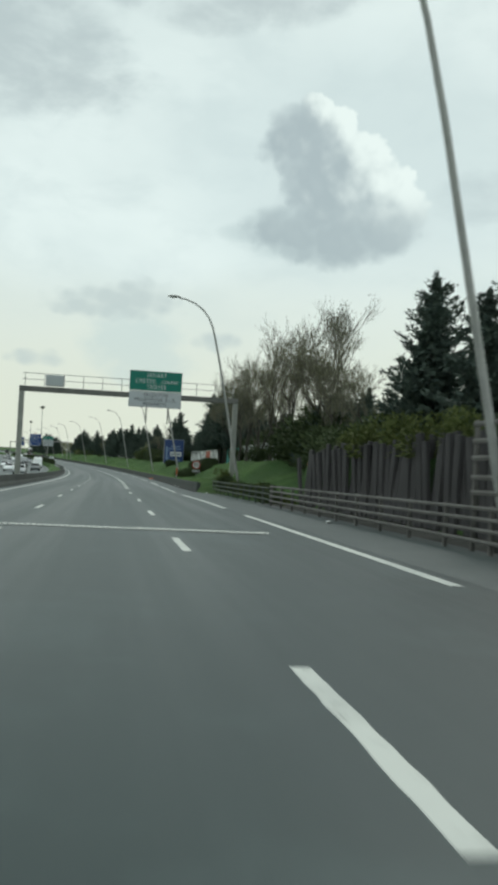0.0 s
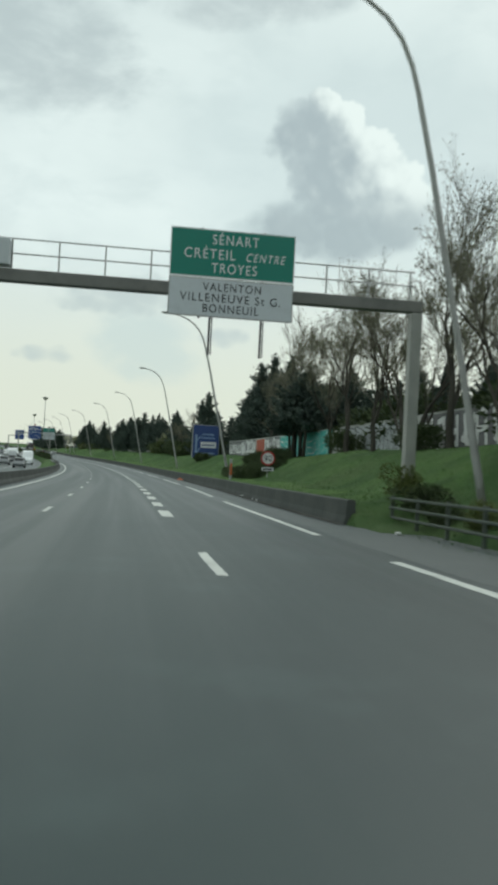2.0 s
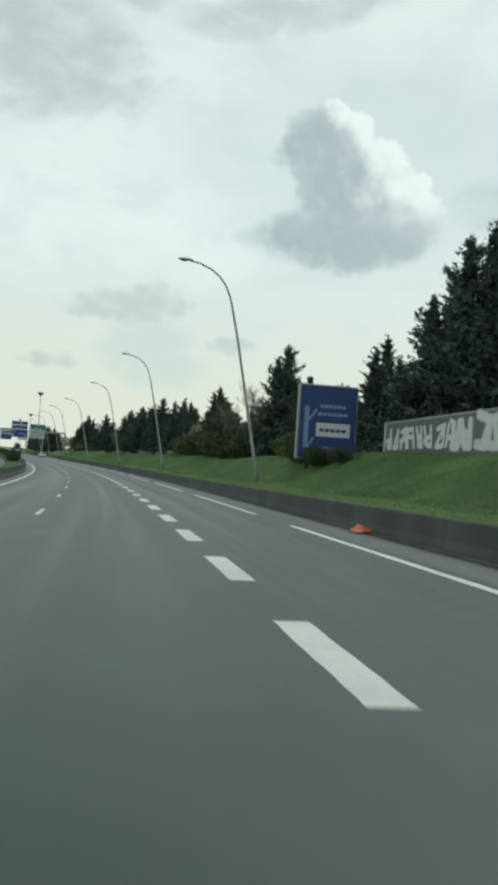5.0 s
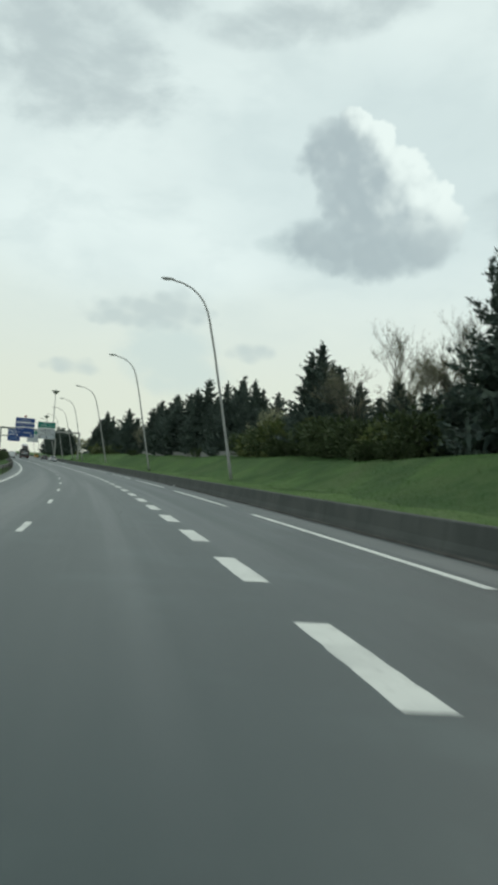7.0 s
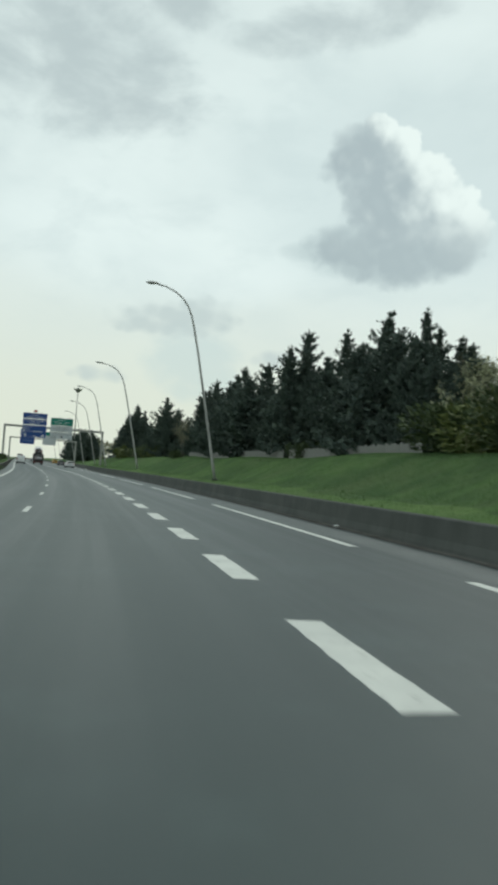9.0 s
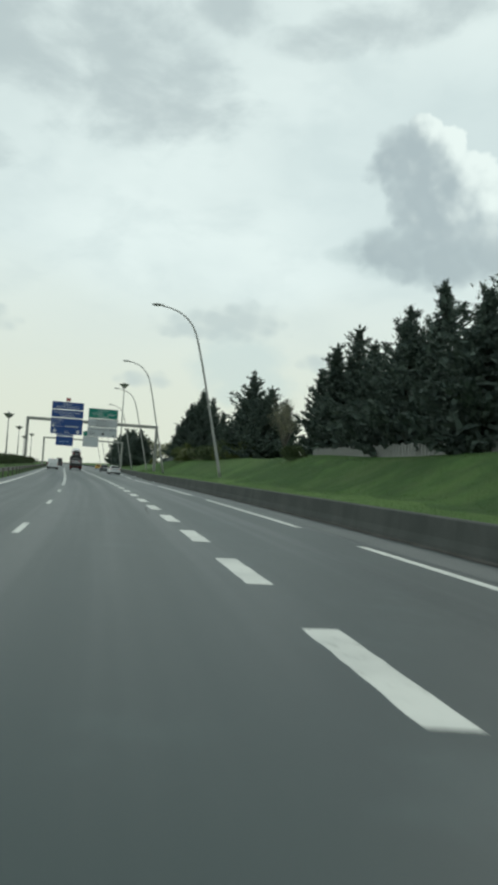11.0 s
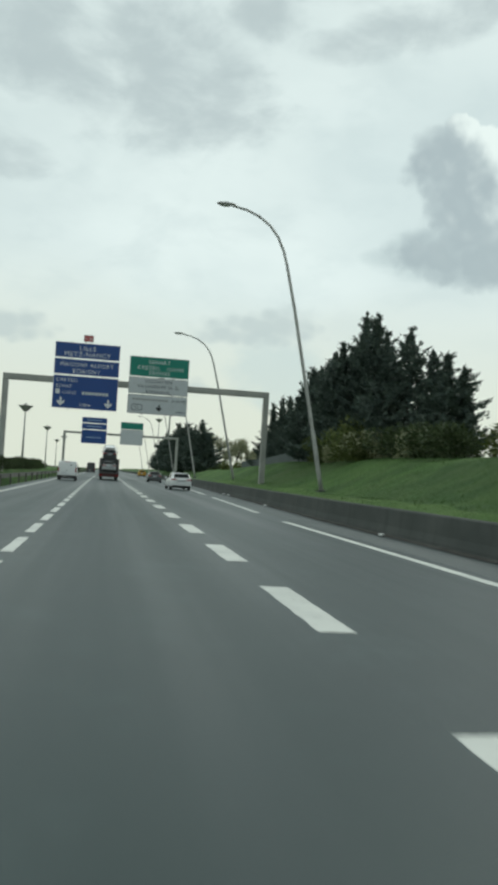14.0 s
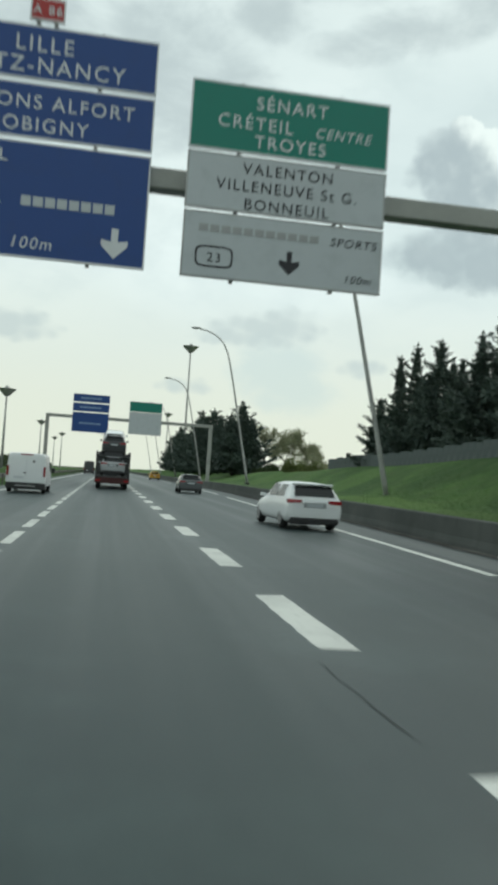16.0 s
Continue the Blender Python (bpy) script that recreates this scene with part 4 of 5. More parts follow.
low = thing("slat_fence", stand(270, 16.3, 3.0), "pale low fence of upright slats on top of the bank", "fence")
base = low.matrix_world.inverted()
me = mesh_of("slat", box(-0.03, 0.03, -0.16, 0.16, -0.3, 0.62), "slatgrey")
for i in range(150):
    s = 240.0 + i * 0.42 + (1.6 if i > 60 else 0) + (3.0 if i > 95 else 0)
    p = part("slat", me, None, low)
    p.matrix_local = base @ stand(s, 16.3 + 0.25 * math.sin(s * 0.1), 3.1 + 0.06 * math.sin(i * 2.4))

grey = thing("panel_fence", stand(402, 19.0, 3.0), "weathered blue-grey panel fence under the conifers", "fence")
base = grey.matrix_world.inverted()
me = mesh_of("panel", box(-0.03, 0.03, -0.42, 0.42, -0.6, 0.85), "fencepanel")
for i in range(74):
    s = 366.0 + i * 0.9
    d = float(np.interp(s, (366, 395, 420, 432), (16.5, 17.6, 18.8, 18.8)))
    p = part("panel", me, None, grey)
    p.matrix_local = base @ stand(s, d, rise(s, d) + 0.05 * math.sin(i * 2.1), 1.5 * math.sin(i))

# high masts
def high_mast(s, d, h):
    top = thing("high_mast_light", stand(s, d, 0.0), "tall slender mast with a crown of floodlights", "street lamp", "high masts beyond the interchange")
    tube("mast", [(0, 0, -0.5), (0, 0, h * 0.5), (0, 0, h)], [0.32, 0.24, 0.16], "lamp", top, 8)
    bm = bmesh.new()
    bmesh.ops.create_cone(bm, cap_ends=True, segments=14, radius1=0.45, radius2=1.95, depth=1.5)
    bmesh.ops.translate(bm, verts=bm.verts, vec=(0, 0, h - 0.2))
    part("crown", bm, "lamp", top)
    bm = bmesh.new()
    bmesh.ops.create_cone(bm, cap_ends=True, segments=14, radius1=0.6, radius2=0.3, depth=0.5)
    bmesh.ops.translate(bm, verts=bm.verts, vec=(0, 0, h + 0.9))
    part("cap", bm, "lamp", top)


for s, d, h in ((560, 17.5, 31.2), (540, -21.5, 16.0), (690, -26, 17.5), (800, -24, 17.5), (870, -32, 17.5), (720, 24, 26.0)):
    high_mast(s, d, h)

# debris by the barrier
bag = thing("orange_scrap", stand(134.3, 7.66, 0.0, 20), "crumpled orange plastic scrap lying by the barrier", "litter")
verts, faces = [], []
random.seed(3)
for i in range(6):
    for j in range(6):
        r = math.exp(-((i - 2.5) ** 2 + (j - 2.5) ** 2) / 5)
        verts.append(((i - 2.5) * 0.14 + random.uniform(-0.04, 0.04), (j - 2.5) * 0.12, 0.03 + 0.22 * r * random.uniform(0.6, 1.2)))
for i in range(5):
    for j in range(5):
        a = i * 6 + j
        faces.append((a, a + 1, a + 7, a + 6))
part("scrap", data_of("scrap", verts, faces, "orange"), None, bag)
for s, d in ((376.0, 8.75), (377.2, 8.9), (358.0, 7.95), (379.5, 8.9), (227.0, 7.7), (28.5, 8.3), (65.0, 8.1), (92.0, 7.65), (88.0, 7.7), (86.3, 7.6), (338.5, 7.55)):
    one = thing("litter", stand(s, d + 0.0, 0.02, random.uniform(0, 90)), "pale scrap of litter on the shoulder", "litter", "litter on the shoulder")
    bm = bmesh.new()
    bmesh.ops.create_icosphere(bm, subdivisions=1, radius=0.10)
    for v in bm.verts:
        v.co = Vector((v.co.x * random.uniform(0.8, 1.8), v.co.y * random.uniform(0.6, 1.3), max(0.0, v.co.z * 0.55 + 0.05)))
    part("scrap", bm, "litter", one)

# ---------------------------------------------------------------- trees


def leaf_cards(points, ways, sizes, slim, rng):
    """Small pointed leaf sprays, one for each point."""
    n = len(points)
    ways = ways / np.maximum(np.linalg.norm(ways, axis=1), 1e-6)[:, None]
    side = np.cross(ways, rng.normal(size=(n, 3)))
    side /= np.maximum(np.linalg.norm(side, axis=1), 1e-6)[:, None]
    up = np.cross(side, ways)
    a = points - side * (sizes * slim)[:, None] - ways * (0.4 * sizes)[:, None]
    b = points + side * (sizes * slim)[:, None] - ways * (0.4 * sizes)[:, None] + up * (0.1 * sizes)[:, None]
    tip = points + ways * sizes[:, None]
    verts = np.stack([a, b, tip], 1).reshape(-1, 3)
    k = np.arange(n) * 3
    return verts, np.stack([k, k + 1, k + 2], 1)


def crown_mesh(name, seed, stems, per, material, droop=0.25, size=0.25):
    """A conifer's crown: whorls of boughs round one or more leaders, each bough carrying pointed sprays."""
    rng = np.random.default_rng(seed)
    P, W, S = [], [], []
    for ox, oy, h, r, bare in stems:
        z = bare
        while z < h - 0.15:
            f = (z - bare) / (h - bare)
            reach = r * (1 - f) ** 0.85 * 1.1 * (0.55 + 0.45 * min(1.0, f * 5 + 0.35)) + 0.12
            for k in range(int(rng.integers(4, 7))):
                a = rng.uniform(0, 2 * math.pi)
                length = reach * rng.choice((0.5, 0.8, 1.0, 1.15, 1.35))
                n = max(4, int(per * length))
                t = rng.uniform(0.12, 1.0, n) ** 0.8
                lift = 0.55 * f + 0.12
                out = np.array([math.cos(a), math.sin(a), 0.0])
                p = out * (t * length)[:, None]
                p[:, 2] = z + length * (lift * t - droop * t * (1 - t) * 2) + rng.normal(0, 0.07, n)
                p[:, :2] += rng.normal(0, 0.09 * (1 + length * 0.3), (n, 2)) + (ox, oy)
                w = out * 0.9 + rng.normal(0, 0.5, (n, 3))
                w[:, 2] += 0.45 + 0.5 * f
                P.append(p), W.append(w), S.append(size * rng.uniform(0.55, 1.25, n) * (1.05 - 0.35 * f))
            z += rng.uniform(0.36, 0.62) * (0.8 + 0.04 * h)
        n = int(170 * (h - bare))
        f = rng.uniform(0.0, 0.94, n)
        a, q = rng.uniform(0, 2 * math.pi, n), np.sqrt(rng.uniform(0, 1, n)) * (r * (1 - f) ** 0.85 * 0.62)
        P.append(np.stack([ox + q * np.cos(a), oy + q * np.sin(a), bare + 0.2 + f * (h - bare)], 1))
        W.append(rng.normal(0, 1.0, (n, 3))), S.append(rng.uniform(0.30, 0.55, n) * (1.1 - 0.6 * f))
        tip = np.array([[ox, oy, h - 0.1]] * 7) + rng.normal(0, 0.07, (7, 3))
        P.append(tip), W.append(np.array([[0, 0, 1.0]] * 7) + rng.normal(0, 0.3, (7, 3))), S.append(np.full(7, size * 0.9))
    v, f = leaf_cards(np.concatenate(P), np.concatenate(W), np.concatenate(S), 0.30, rng)
    return data_of(name, v, f, material)


def conifer(seed, stems, label, per=52):
    top = thing("conifer", Matrix.Identity(4), label, "tree", "dark conifers along the bank")
    for ox, oy, h, r, bare in stems:
        tube("trunk", [(ox * 0.6, oy * 0.6, -0.6), (ox, oy, h * 0.4), (ox, oy, h * 0.93)], [0.045 * h ** 0.75, 0.03 * h ** 0.75, 0.02], "bark", top, 6)
    part("crown", crown_mesh("crown", seed, stems, per, "needles"), None, top)
    return top


DARK = "dense dark green conifer with ragged tips on the bank"
KINDS = [
    conifer(1, [(0, 0, 9.0, 3.1, 0.5), (1.7, 0.5, 7.6, 2.4, 0.6), (-1.7, -0.4, 6.8, 2.4, 0.5)], DARK),
    conifer(2, [(0, 0, 10.0, 2.8, 0.6), (-1.5, 0.8, 8.6, 2.4, 0.4), (1.6, -0.6, 7.0, 2.2, 0.4)], DARK),
    conifer(3, [(0, 0, 8.2, 3.2, 0.3), (1.9, -0.7, 6.4, 2.4, 0.3), (-2.0, 0.5, 6.0, 2.4, 0.3)], DARK),
    conifer(4, [(0, 0, 11.0, 2.6, 1.0), (1.5, 0.9, 9.8, 2.3, 0.9), (-1.5, -1.0, 8.6, 2.5, 0.6)], DARK),
    conifer(5, [(0, 0, 7.2, 2.3, 0.4), (0.8, 0.8, 6.3, 2.0, 0.3)], DARK),
    conifer(6, [(0, 0, 8.0, 3.0, 2.9), (1.3, 0.5, 7.0, 2.5, 2.7), (-1.4, -0.3, 6.6, 2.4, 2.8)], "dark pine with a bare trunk and a ragged flat crown"),
]
HEIGHTS = [9.0, 10.0, 8.2, 11.0, 7.2, 8.0]
USED = set()


def plant(kind, s, d, top_z, turn=0.0, wide=1.0):
    """Sets one of the conifers so that its tip reaches a height."""
    z = rise(s, d) - 0.15
    k = (top_z - z) / HEIGHTS[kind]
    m = stand(s, d, z, turn) @ Matrix.Diagonal((k * wide, k * wide, k, 1.0))
    if kind in USED:
        made = copy_thing(KINDS[kind], m)
        made.matrix_basis = m
    else:
        KINDS[kind].matrix_world = m
        USED.add(kind)


random.seed(8)
# the tall ones behind the graffiti wall and beside the billboard
for kind, s, d, z in ((5, 113.5, 15.9, 10.2), (5, 117.5, 16.2, 9.4), (4, 52.0, 16.8, 7.6), (2, 57.5, 16.2, 8.2), (2, 64.0, 20.0, 8.6), (4, 70.0, 20.2, 8.4), (0, 77.5, 20.8, 8.8), (2, 84.0, 20.8, 9.2), (4, 92.0, 20.0, 8.6), (0, 99.0, 20.9, 9.4), (2, 106.0, 20.6, 9.2), (1, 33.5, 13.8, 10.5), (4, 37.5, 14.8, 8.6), (2, 29.5, 15.8, 8.4), (0, 26.0, 14.2, 9.4), (3, 156.6, 22.4, 17.7), (0, 151.4, 23.6, 16.8), (1, 161.8, 22.4, 15.6), (2, 166.5, 23.4, 12.2), (3, 173.2, 22.2, 13.2), (4, 177.5, 22.6, 9.6), (2, 144.5, 24.2, 14.0), (0, 116.0, 21.0, 11.2), (2, 121.0, 22.5, 11.2), (4, 111.0, 22.0, 9.8), (2, 130.0, 24.0, 11.2), (1, 137.5, 24.5, 12.1), (1, 192.5, 19.2, 14.8), (4, 187.0, 20.0, 11.0), (2, 182.0, 21.5, 10.0), (0, 90.0, 23.0, 9.6), (0, 60.0, 20.5, 7.6), (2, 48.0, 19.5, 7.2)):
    plant(kind, s, d, z, random.uniform(0, 360), random.uniform(0.9, 1.1))
# a low mixed stretch, one tall conifer, a second low stretch, then the long dark belt
for kind, s, d, z in ((4, 197.0, 19.0, 7.6), (2, 201.0, 19.6, 8.2), (4, 205.5, 18.6, 8.0), (2, 209.0, 19.8, 8.6), (0, 214.0, 19.0, 8.8), (3, 220.5, 18.0, 12.7), (1, 223.0, 18.8, 11.9), (2, 217.6, 18.6, 10.4), (4, 226.5, 20.4, 8.0), (4, 231.0, 20.8, 7.4), (2, 237.0, 20.6, 8.4), (4, 241.0, 19.0, 9.0)):
    plant(kind, s, d, z, random.uniform(0, 360), random.uniform(0.9, 1.1))
LINE_S = (244, 248, 253, 257, 269, 276, 291, 311, 319)
LINE_Z = (10.8, 12.0, 13.0, 12.2, 13.8, 12.2, 13.0, 13.0, 12.2)
s, i = 244.5, 0
while s < 318:
    near = float(np.interp(s, LINE_S, LINE_Z))
    plant(random.choice((0, 1, 2, 3)), s, 18.6 + random.uniform(0, 1.2), near + (0.3 if i % 2 else random.uniform(-2.8, -1.2)), random.uniform(0, 360), random.uniform(0.8, 1.0))
    if i % 4 == 1:
        plant(random.choice((0, 2)), s + 2, 21.0 + random.uniform(0, 2), near - random.uniform(0.4, 2.0), random.uniform(0, 360), 1.15)
    s += random.uniform(3.0, 4.4)
    i += 1
for kind, s, d, z, wide in ((0, 338.6, 18.0, 13.0, 1.0), (2, 335.4, 19.4, 11.2, 1.0), (2, 341.4, 19.0, 10.8, 0.95), (1, 371.9, 18.0, 13.5, 0.95), (3, 375.0, 18.2, 14.2, 0.9), (0, 366.2, 18.4, 11.6, 0.9), (2, 379.0, 18.8, 12.6, 1.0), (3, 383.2, 18.2, 12.4, 0.85), (0, 388.0, 19.4, 13.0, 0.9), (1, 392.2, 18.6, 12.3, 0.9), (3, 396.5, 21.2, 13.6, 0.8), (1, 401.0, 21.6, 13.4, 0.8), (0, 405.5, 21.8, 11.9, 0.9), (3, 410.0, 22.2, 11.5, 0.8), (1, 414.5, 21.4, 11.6, 0.85), (3, 419.2, 21.5, 12.0, 0.8), (4, 423.0, 20.2, 8.2, 1.1), (4, 361.5, 19.0, 9.4, 1.0)):
    plant(kind, s, d, z, random.uniform(0, 360), wide)
for i in range(17):
    s = 474 + i * 12.0
    plant(random.choice((0, 2, 3, 4)), s, 15.6 + random.uniform(0, 3.4) + 0.03 * (s - 474), 12.3 + 0.008 * (s - 474) + random.uniform(-1.5, 1.3), random.uniform(0, 360), 1.15)


def bare_mesh(seed, h, spread, levels=6):
    """Trunk and forking limbs of a leafless tree, and its fine twigs apart."""
    rng = random.Random(seed)
    limbs, twigs = ([], []), ([], [])

    def add(store, pts, radii, sides):
        v, f = tube_data(pts, radii, sides, False)
        k = len(store[0])
        store[0].extend(v)
        store[1].extend(tuple(i + k for i in q) for q in f)

    def grow(p, way, length, r, level):
        pts, q, w = [p], p.copy(), way.copy()
        for _ in range(2 if level > 3 else 3):
            w = (w + Vector((rng.gauss(0, 0.13), rng.gauss(0, 0.13), rng.gauss(0.04, 0.08)))).normalized()
            q = q + w * length / (2 if level > 3 else 3)
            pts.append(q.copy())
        add(limbs if level < 3 else twigs, pts, [r, r * 0.88, r * 0.76, r * 0.62][: len(pts)], 6 if level < 2 else 4 if level < 3 else 3)
        if level >= levels:
            return
        for k in range(3 if level < 4 else 4):
            a, lean = rng.uniform(0, 6.28), rng.uniform(0.22, 0.8) * spread
            side = w.orthogonal().normalized()
            side.rotate(Matrix.Rotation(a, 3, w))
            start = pts[-1] if k < 2 else pts[rng.choice((1, 2))]
            grow(start, (w + side * lean + Vector((0, 0, 0.16))).normalized(), length * rng.uniform(0.60, 0.86), r * 0.55, level + 1)

    grow(Vector((0, 0, -0.4)), Vector((0, 0, 1)), h * 0.24, 0.015 * h, 0)
    return limbs, twigs


def bare_tree(seed, h, spread, material="twig", buds=0, bud="buds"):
    top = thing("bare_tree", Matrix.Identity(4), "leafless deciduous tree with thin spreading grey twigs", "tree", "leafless trees on the bank")
    limbs, twigs = bare_mesh(seed, h, spread)
    part("trunk", data_of("trunk", *limbs, "bark", True), None, top)
    part("crown", data_of("crown", *twigs, material), None, top)
    if buds:
        rng = np.random.default_rng(seed)
        pts = np.array([tuple(twigs[0][i]) for i in rng.integers(0, len(twigs[0]), buds)]) + rng.normal(0, 0.12, (buds, 3))
        v, f = leaf_cards(pts, rng.normal(size=(buds, 3)) + (0, 0, 0.4), rng.uniform(0.035, 0.085, buds) * (1.0 if bud == "catkins" else 2.6), 0.4, rng)
        tagged(part("bud_haze", data_of("bud_haze", v, f, bud), None, top), "opening buds on the twigs")
    return top


BARE = [bare_tree(3, 11.0, 0.9, "twig", 4500, "catkins"), bare_tree(7, 12.0, 0.8, "twig", 4500, "catkins"), bare_tree(13, 10.0, 1.0, "paletwig", 3600)]
placed = set()
random.seed(4)
for kind, s, d, k in ((1, 67.0, 15.2, 1.15), (0, 53.0, 15.0, 1.05), (1, 61.0, 16.5, 1.15), (0, 74.0, 15.6, 1.2), (1, 81.0, 16.0, 1.25), (1, 57.0, 15.8, 1.1), (0, 70.0, 16.6, 1.2), (0, 84.5, 15.4, 1.0), (1, 91.0, 15.2, 1.05), (1, 98.0, 15.6, 1.2), (0, 104.0, 16.0, 1.15), (0, 46.0, 15.5, 0.7), (0, 88.0, 16.2, 1.2), (1, 114.5, 15.6, 1.2), (0, 119.0, 18.6, 1.0), (1, 139.0, 18.5, 0.95), (0, 19.5, 14.5, 0.8), (0, 203.5, 18.4, 0.86), (1, 207.5, 19.4, 0.84), (0, 211.5, 18.4, 0.84), (1, 199.0, 19.4, 0.8), (1, 229.0, 22.0, 0.62), (0, 235.0, 21.5, 0.66), (2, 239.5, 19.5, 0.72), (0, 243.0, 19.6, 0.76), (0, 325.0, 18.5, 0.7), (1, 329.0, 19.5, 0.6), (0, 347.0, 20.0, 0.55), (2, 352.0, 22.0, 0.5), (2, 480.0, 22.6, 1.0), (2, 484.0, 25.6, 0.95), (2, 478.0, 28.4, 0.72), (2, 487.0, 31.5, 0.72), (2, 482.0, 30.0, 0.68), (2, 476.0, 24.2, 0.9)):
    m = stand(s, d, rise(s, d) - 0.1, random.uniform(0, 360)) @ Matrix.Diagonal((k, k, k, 1.0))
    if kind in placed:
        copy_thing(BARE[kind], m).matrix_basis = m
    else:
        BARE[kind].matrix_world = m
        placed.add(kind)


def bush(seed, material, label, n=2600, size=0.115):
    rng = np.random.default_rng(seed)
    top = thing("bush", Matrix.Identity(4), label, "bush", "bushes on the bank")
    P = []
    for _ in range(9):
        c = rng.normal(0, 0.55, 3) * (1.0, 1.0, 0.4) + (0, 0, 0.75)
        w = rng.normal(size=(n // 9, 3))
        w /= np.linalg.norm(w, axis=1)[:, None]
        P.append(c + w * rng.uniform(0.45, 0.8, (n // 9, 1)) * (1, 1, 0.9))
    P = np.concatenate(P)
    P[:, 2] = np.abs(P[:, 2])
    v, f = leaf_cards(P, P - (0, 0, 0.2) + rng.normal(0, 0.4, P.shape), rng.uniform(0.6, 1.3, len(P)) * size, 0.42, rng)
    part("foliage", data_of("foliage", v, f, material), None, top)
    for k in range(4):
        a = k * 1.6
        tube("stem", [(0, 0, -0.2), (0.25 * math.cos(a), 0.25 * math.sin(a), 0.5), (0.5 * math.cos(a), 0.5 * math.sin(a), 1.0)], [0.04, 0.03, 0.015], "bark"  , top, 4)
    return top


BUSHES = [bush(1, "bright", "fresh light green bush coming into leaf"), bush(2, "hedge", "dull dark green bush on the bank"), bush(3, "buds", "pale brownish budding shrub")]
placed = set()
random.seed(15)
spots = [(0, 36.0, 11.5, 0.9), (0, 33.0, 11.4, 1.0), (0, 30.0, 11.5, 0.95), (0, 27.0, 11.5, 0.95), (0, 24.5, 11.5, 0.85), (1, 41.0, 12.6, 0.9), (1, 22.0, 12.2, 0.8), (1, 38.0, 14.0, 1.5), (1, 43.5, 13.8, 1.4), (1, 47.5, 13.6, 1.3), (1, 51.0, 14.5, 1.4), (0, 366.0, 15.2, 1.3), (0, 369.5, 16.6, 1.9), (1, 340.0, 17.2, 1.8), (1, 345.0, 17.8, 1.7), (0, 349.0, 17.8, 1.6), (0, 336.0, 17.0, 1.3), (1, 354.0, 16.6, 1.2), (1, 358.0, 16.8, 1.4), (1, 362.5, 16.8, 1.4), (1, 175.5, 16.2, 1.0), (0, 178.0, 16.4, 0.9), (1, 181.0, 18.6, 1.7), (0, 186.0, 18.0, 1.4), (1, 111.5, 13.6, 0.75), (1, 114.0, 14.2, 0.9), (1, 109.5, 13.2, 0.6), (1, 99.0, 15.8, 1.0), (0, 217.0, 18.5, 1.6), (1, 208.0, 18.0, 1.5), (2, 236.0, 16.9, 0.8), (1, 262.0, 16.8, 0.9), (1, 305.0, 14.0, 0.7), (1, 84.0, 15.6, 1.0), (1, 62.0, 15.2, 1.3), (1, 56.0, 15.0, 1.3), (1, 70.0, 15.4, 1.3), (1, 52.5, 15.8, 2.2), (1, 57.5, 16.2, 2.5), (1, 63.0, 16.4, 2.6), (1, 66.5, 17.6, 2.4)]
for i in range(18):
    spots.append((random.choice((0, 1, 2)), 446 + i * 4.5, 18.5 + random.uniform(0, 4), random.uniform(0.6, 1.0)))
spots += [(random.choice((1, 2)), 448 + 3.5 * i, 27 + 0.5 * i + random.uniform(-1.5, 1.5), random.uniform(0.9, 1.4)) for i in range(16)]
spots += [(1 if i % 3 else 0, 44 + 2.2 * i, 9.75 + random.uniform(0, 0.5), random.uniform(0.4, 0.62)) for i in range(13)]
spots += [(1, 62 + 4.2 * i, 19.6 + random.uniform(0, 1.0), random.uniform(2.0, 2.6)) for i in range(11)]
spots += [*((1, 104.5 + 1.35 * i, 10.5 + 0.25 * math.sin(i * 2.1), 0.62 + 0.1 * math.sin(i * 1.7)) for i in range(9)), (1, 110.0, 12.2, 0.85), (1, 112.5, 12.4, 1.0), (1, 115.5, 12.6, 0.95), (1, 107.5, 12.4, 0.7), (1, 118.5, 13.0, 0.8), (1, 158.0, 13.0, 0.75), (1, 160.0, 13.2, 0.65), (1, 162.5, 13.4, 0.7), (1, 155.5, 13.4, 0.6), (1, 165.0, 13.6, 0.8), (1, 168.0, 14.2, 0.9)]
spots += [(1, 198 + 4.0 * i, 15.4 + random.uniform(-0.5, 0.8), random.uniform(0.6, 0.95)) for i in range(7)]
spots += [(0, 228.5, 17.6, 1.6), (1, 231.5, 17.2, 1.7), (0, 234.5, 17.9, 1.9), (1, 238.0, 17.2, 1.8), (1, 225.5, 17.0, 1.5), (1, 199.0, 17.2, 1.8), (0, 203.0, 17.0, 1.5), (1, 207.0, 17.0, 1.9), (1, 211.5, 17.2, 1.9), (1, 215.0, 17.0, 1.7), (2, 365.5, 16.4, 1.0), (2, 360.0, 16.6, 1.1), (0, 374.5, 15.8, 1.2), (2, 371.5, 15.2, 0.9)]
for i in range(60):
    spots.append((1, 226 + i * 3.2, -8.4 + random.uniform(-0.2, 0.2), random.uniform(0.5, 0.8)))
for i in range(30):
    spots.append((1, 440 + i * 11, -30 - random.uniform(0, 10), random.uniform(1.5, 2.8)))
for kind, s, d, k in spots:
    m = stand(s, d, rise(s, d) - 0.05, random.uniform(0, 360)) @ Matrix.Diagonal((k, k, k * random.uniform(0.8, 1.1), 1.0))
    if kind in placed:
        copy_thing(BUSHES[kind], m).matrix_basis = m
    else:
        BUSHES[kind].matrix_world = m
        placed.add(kind)

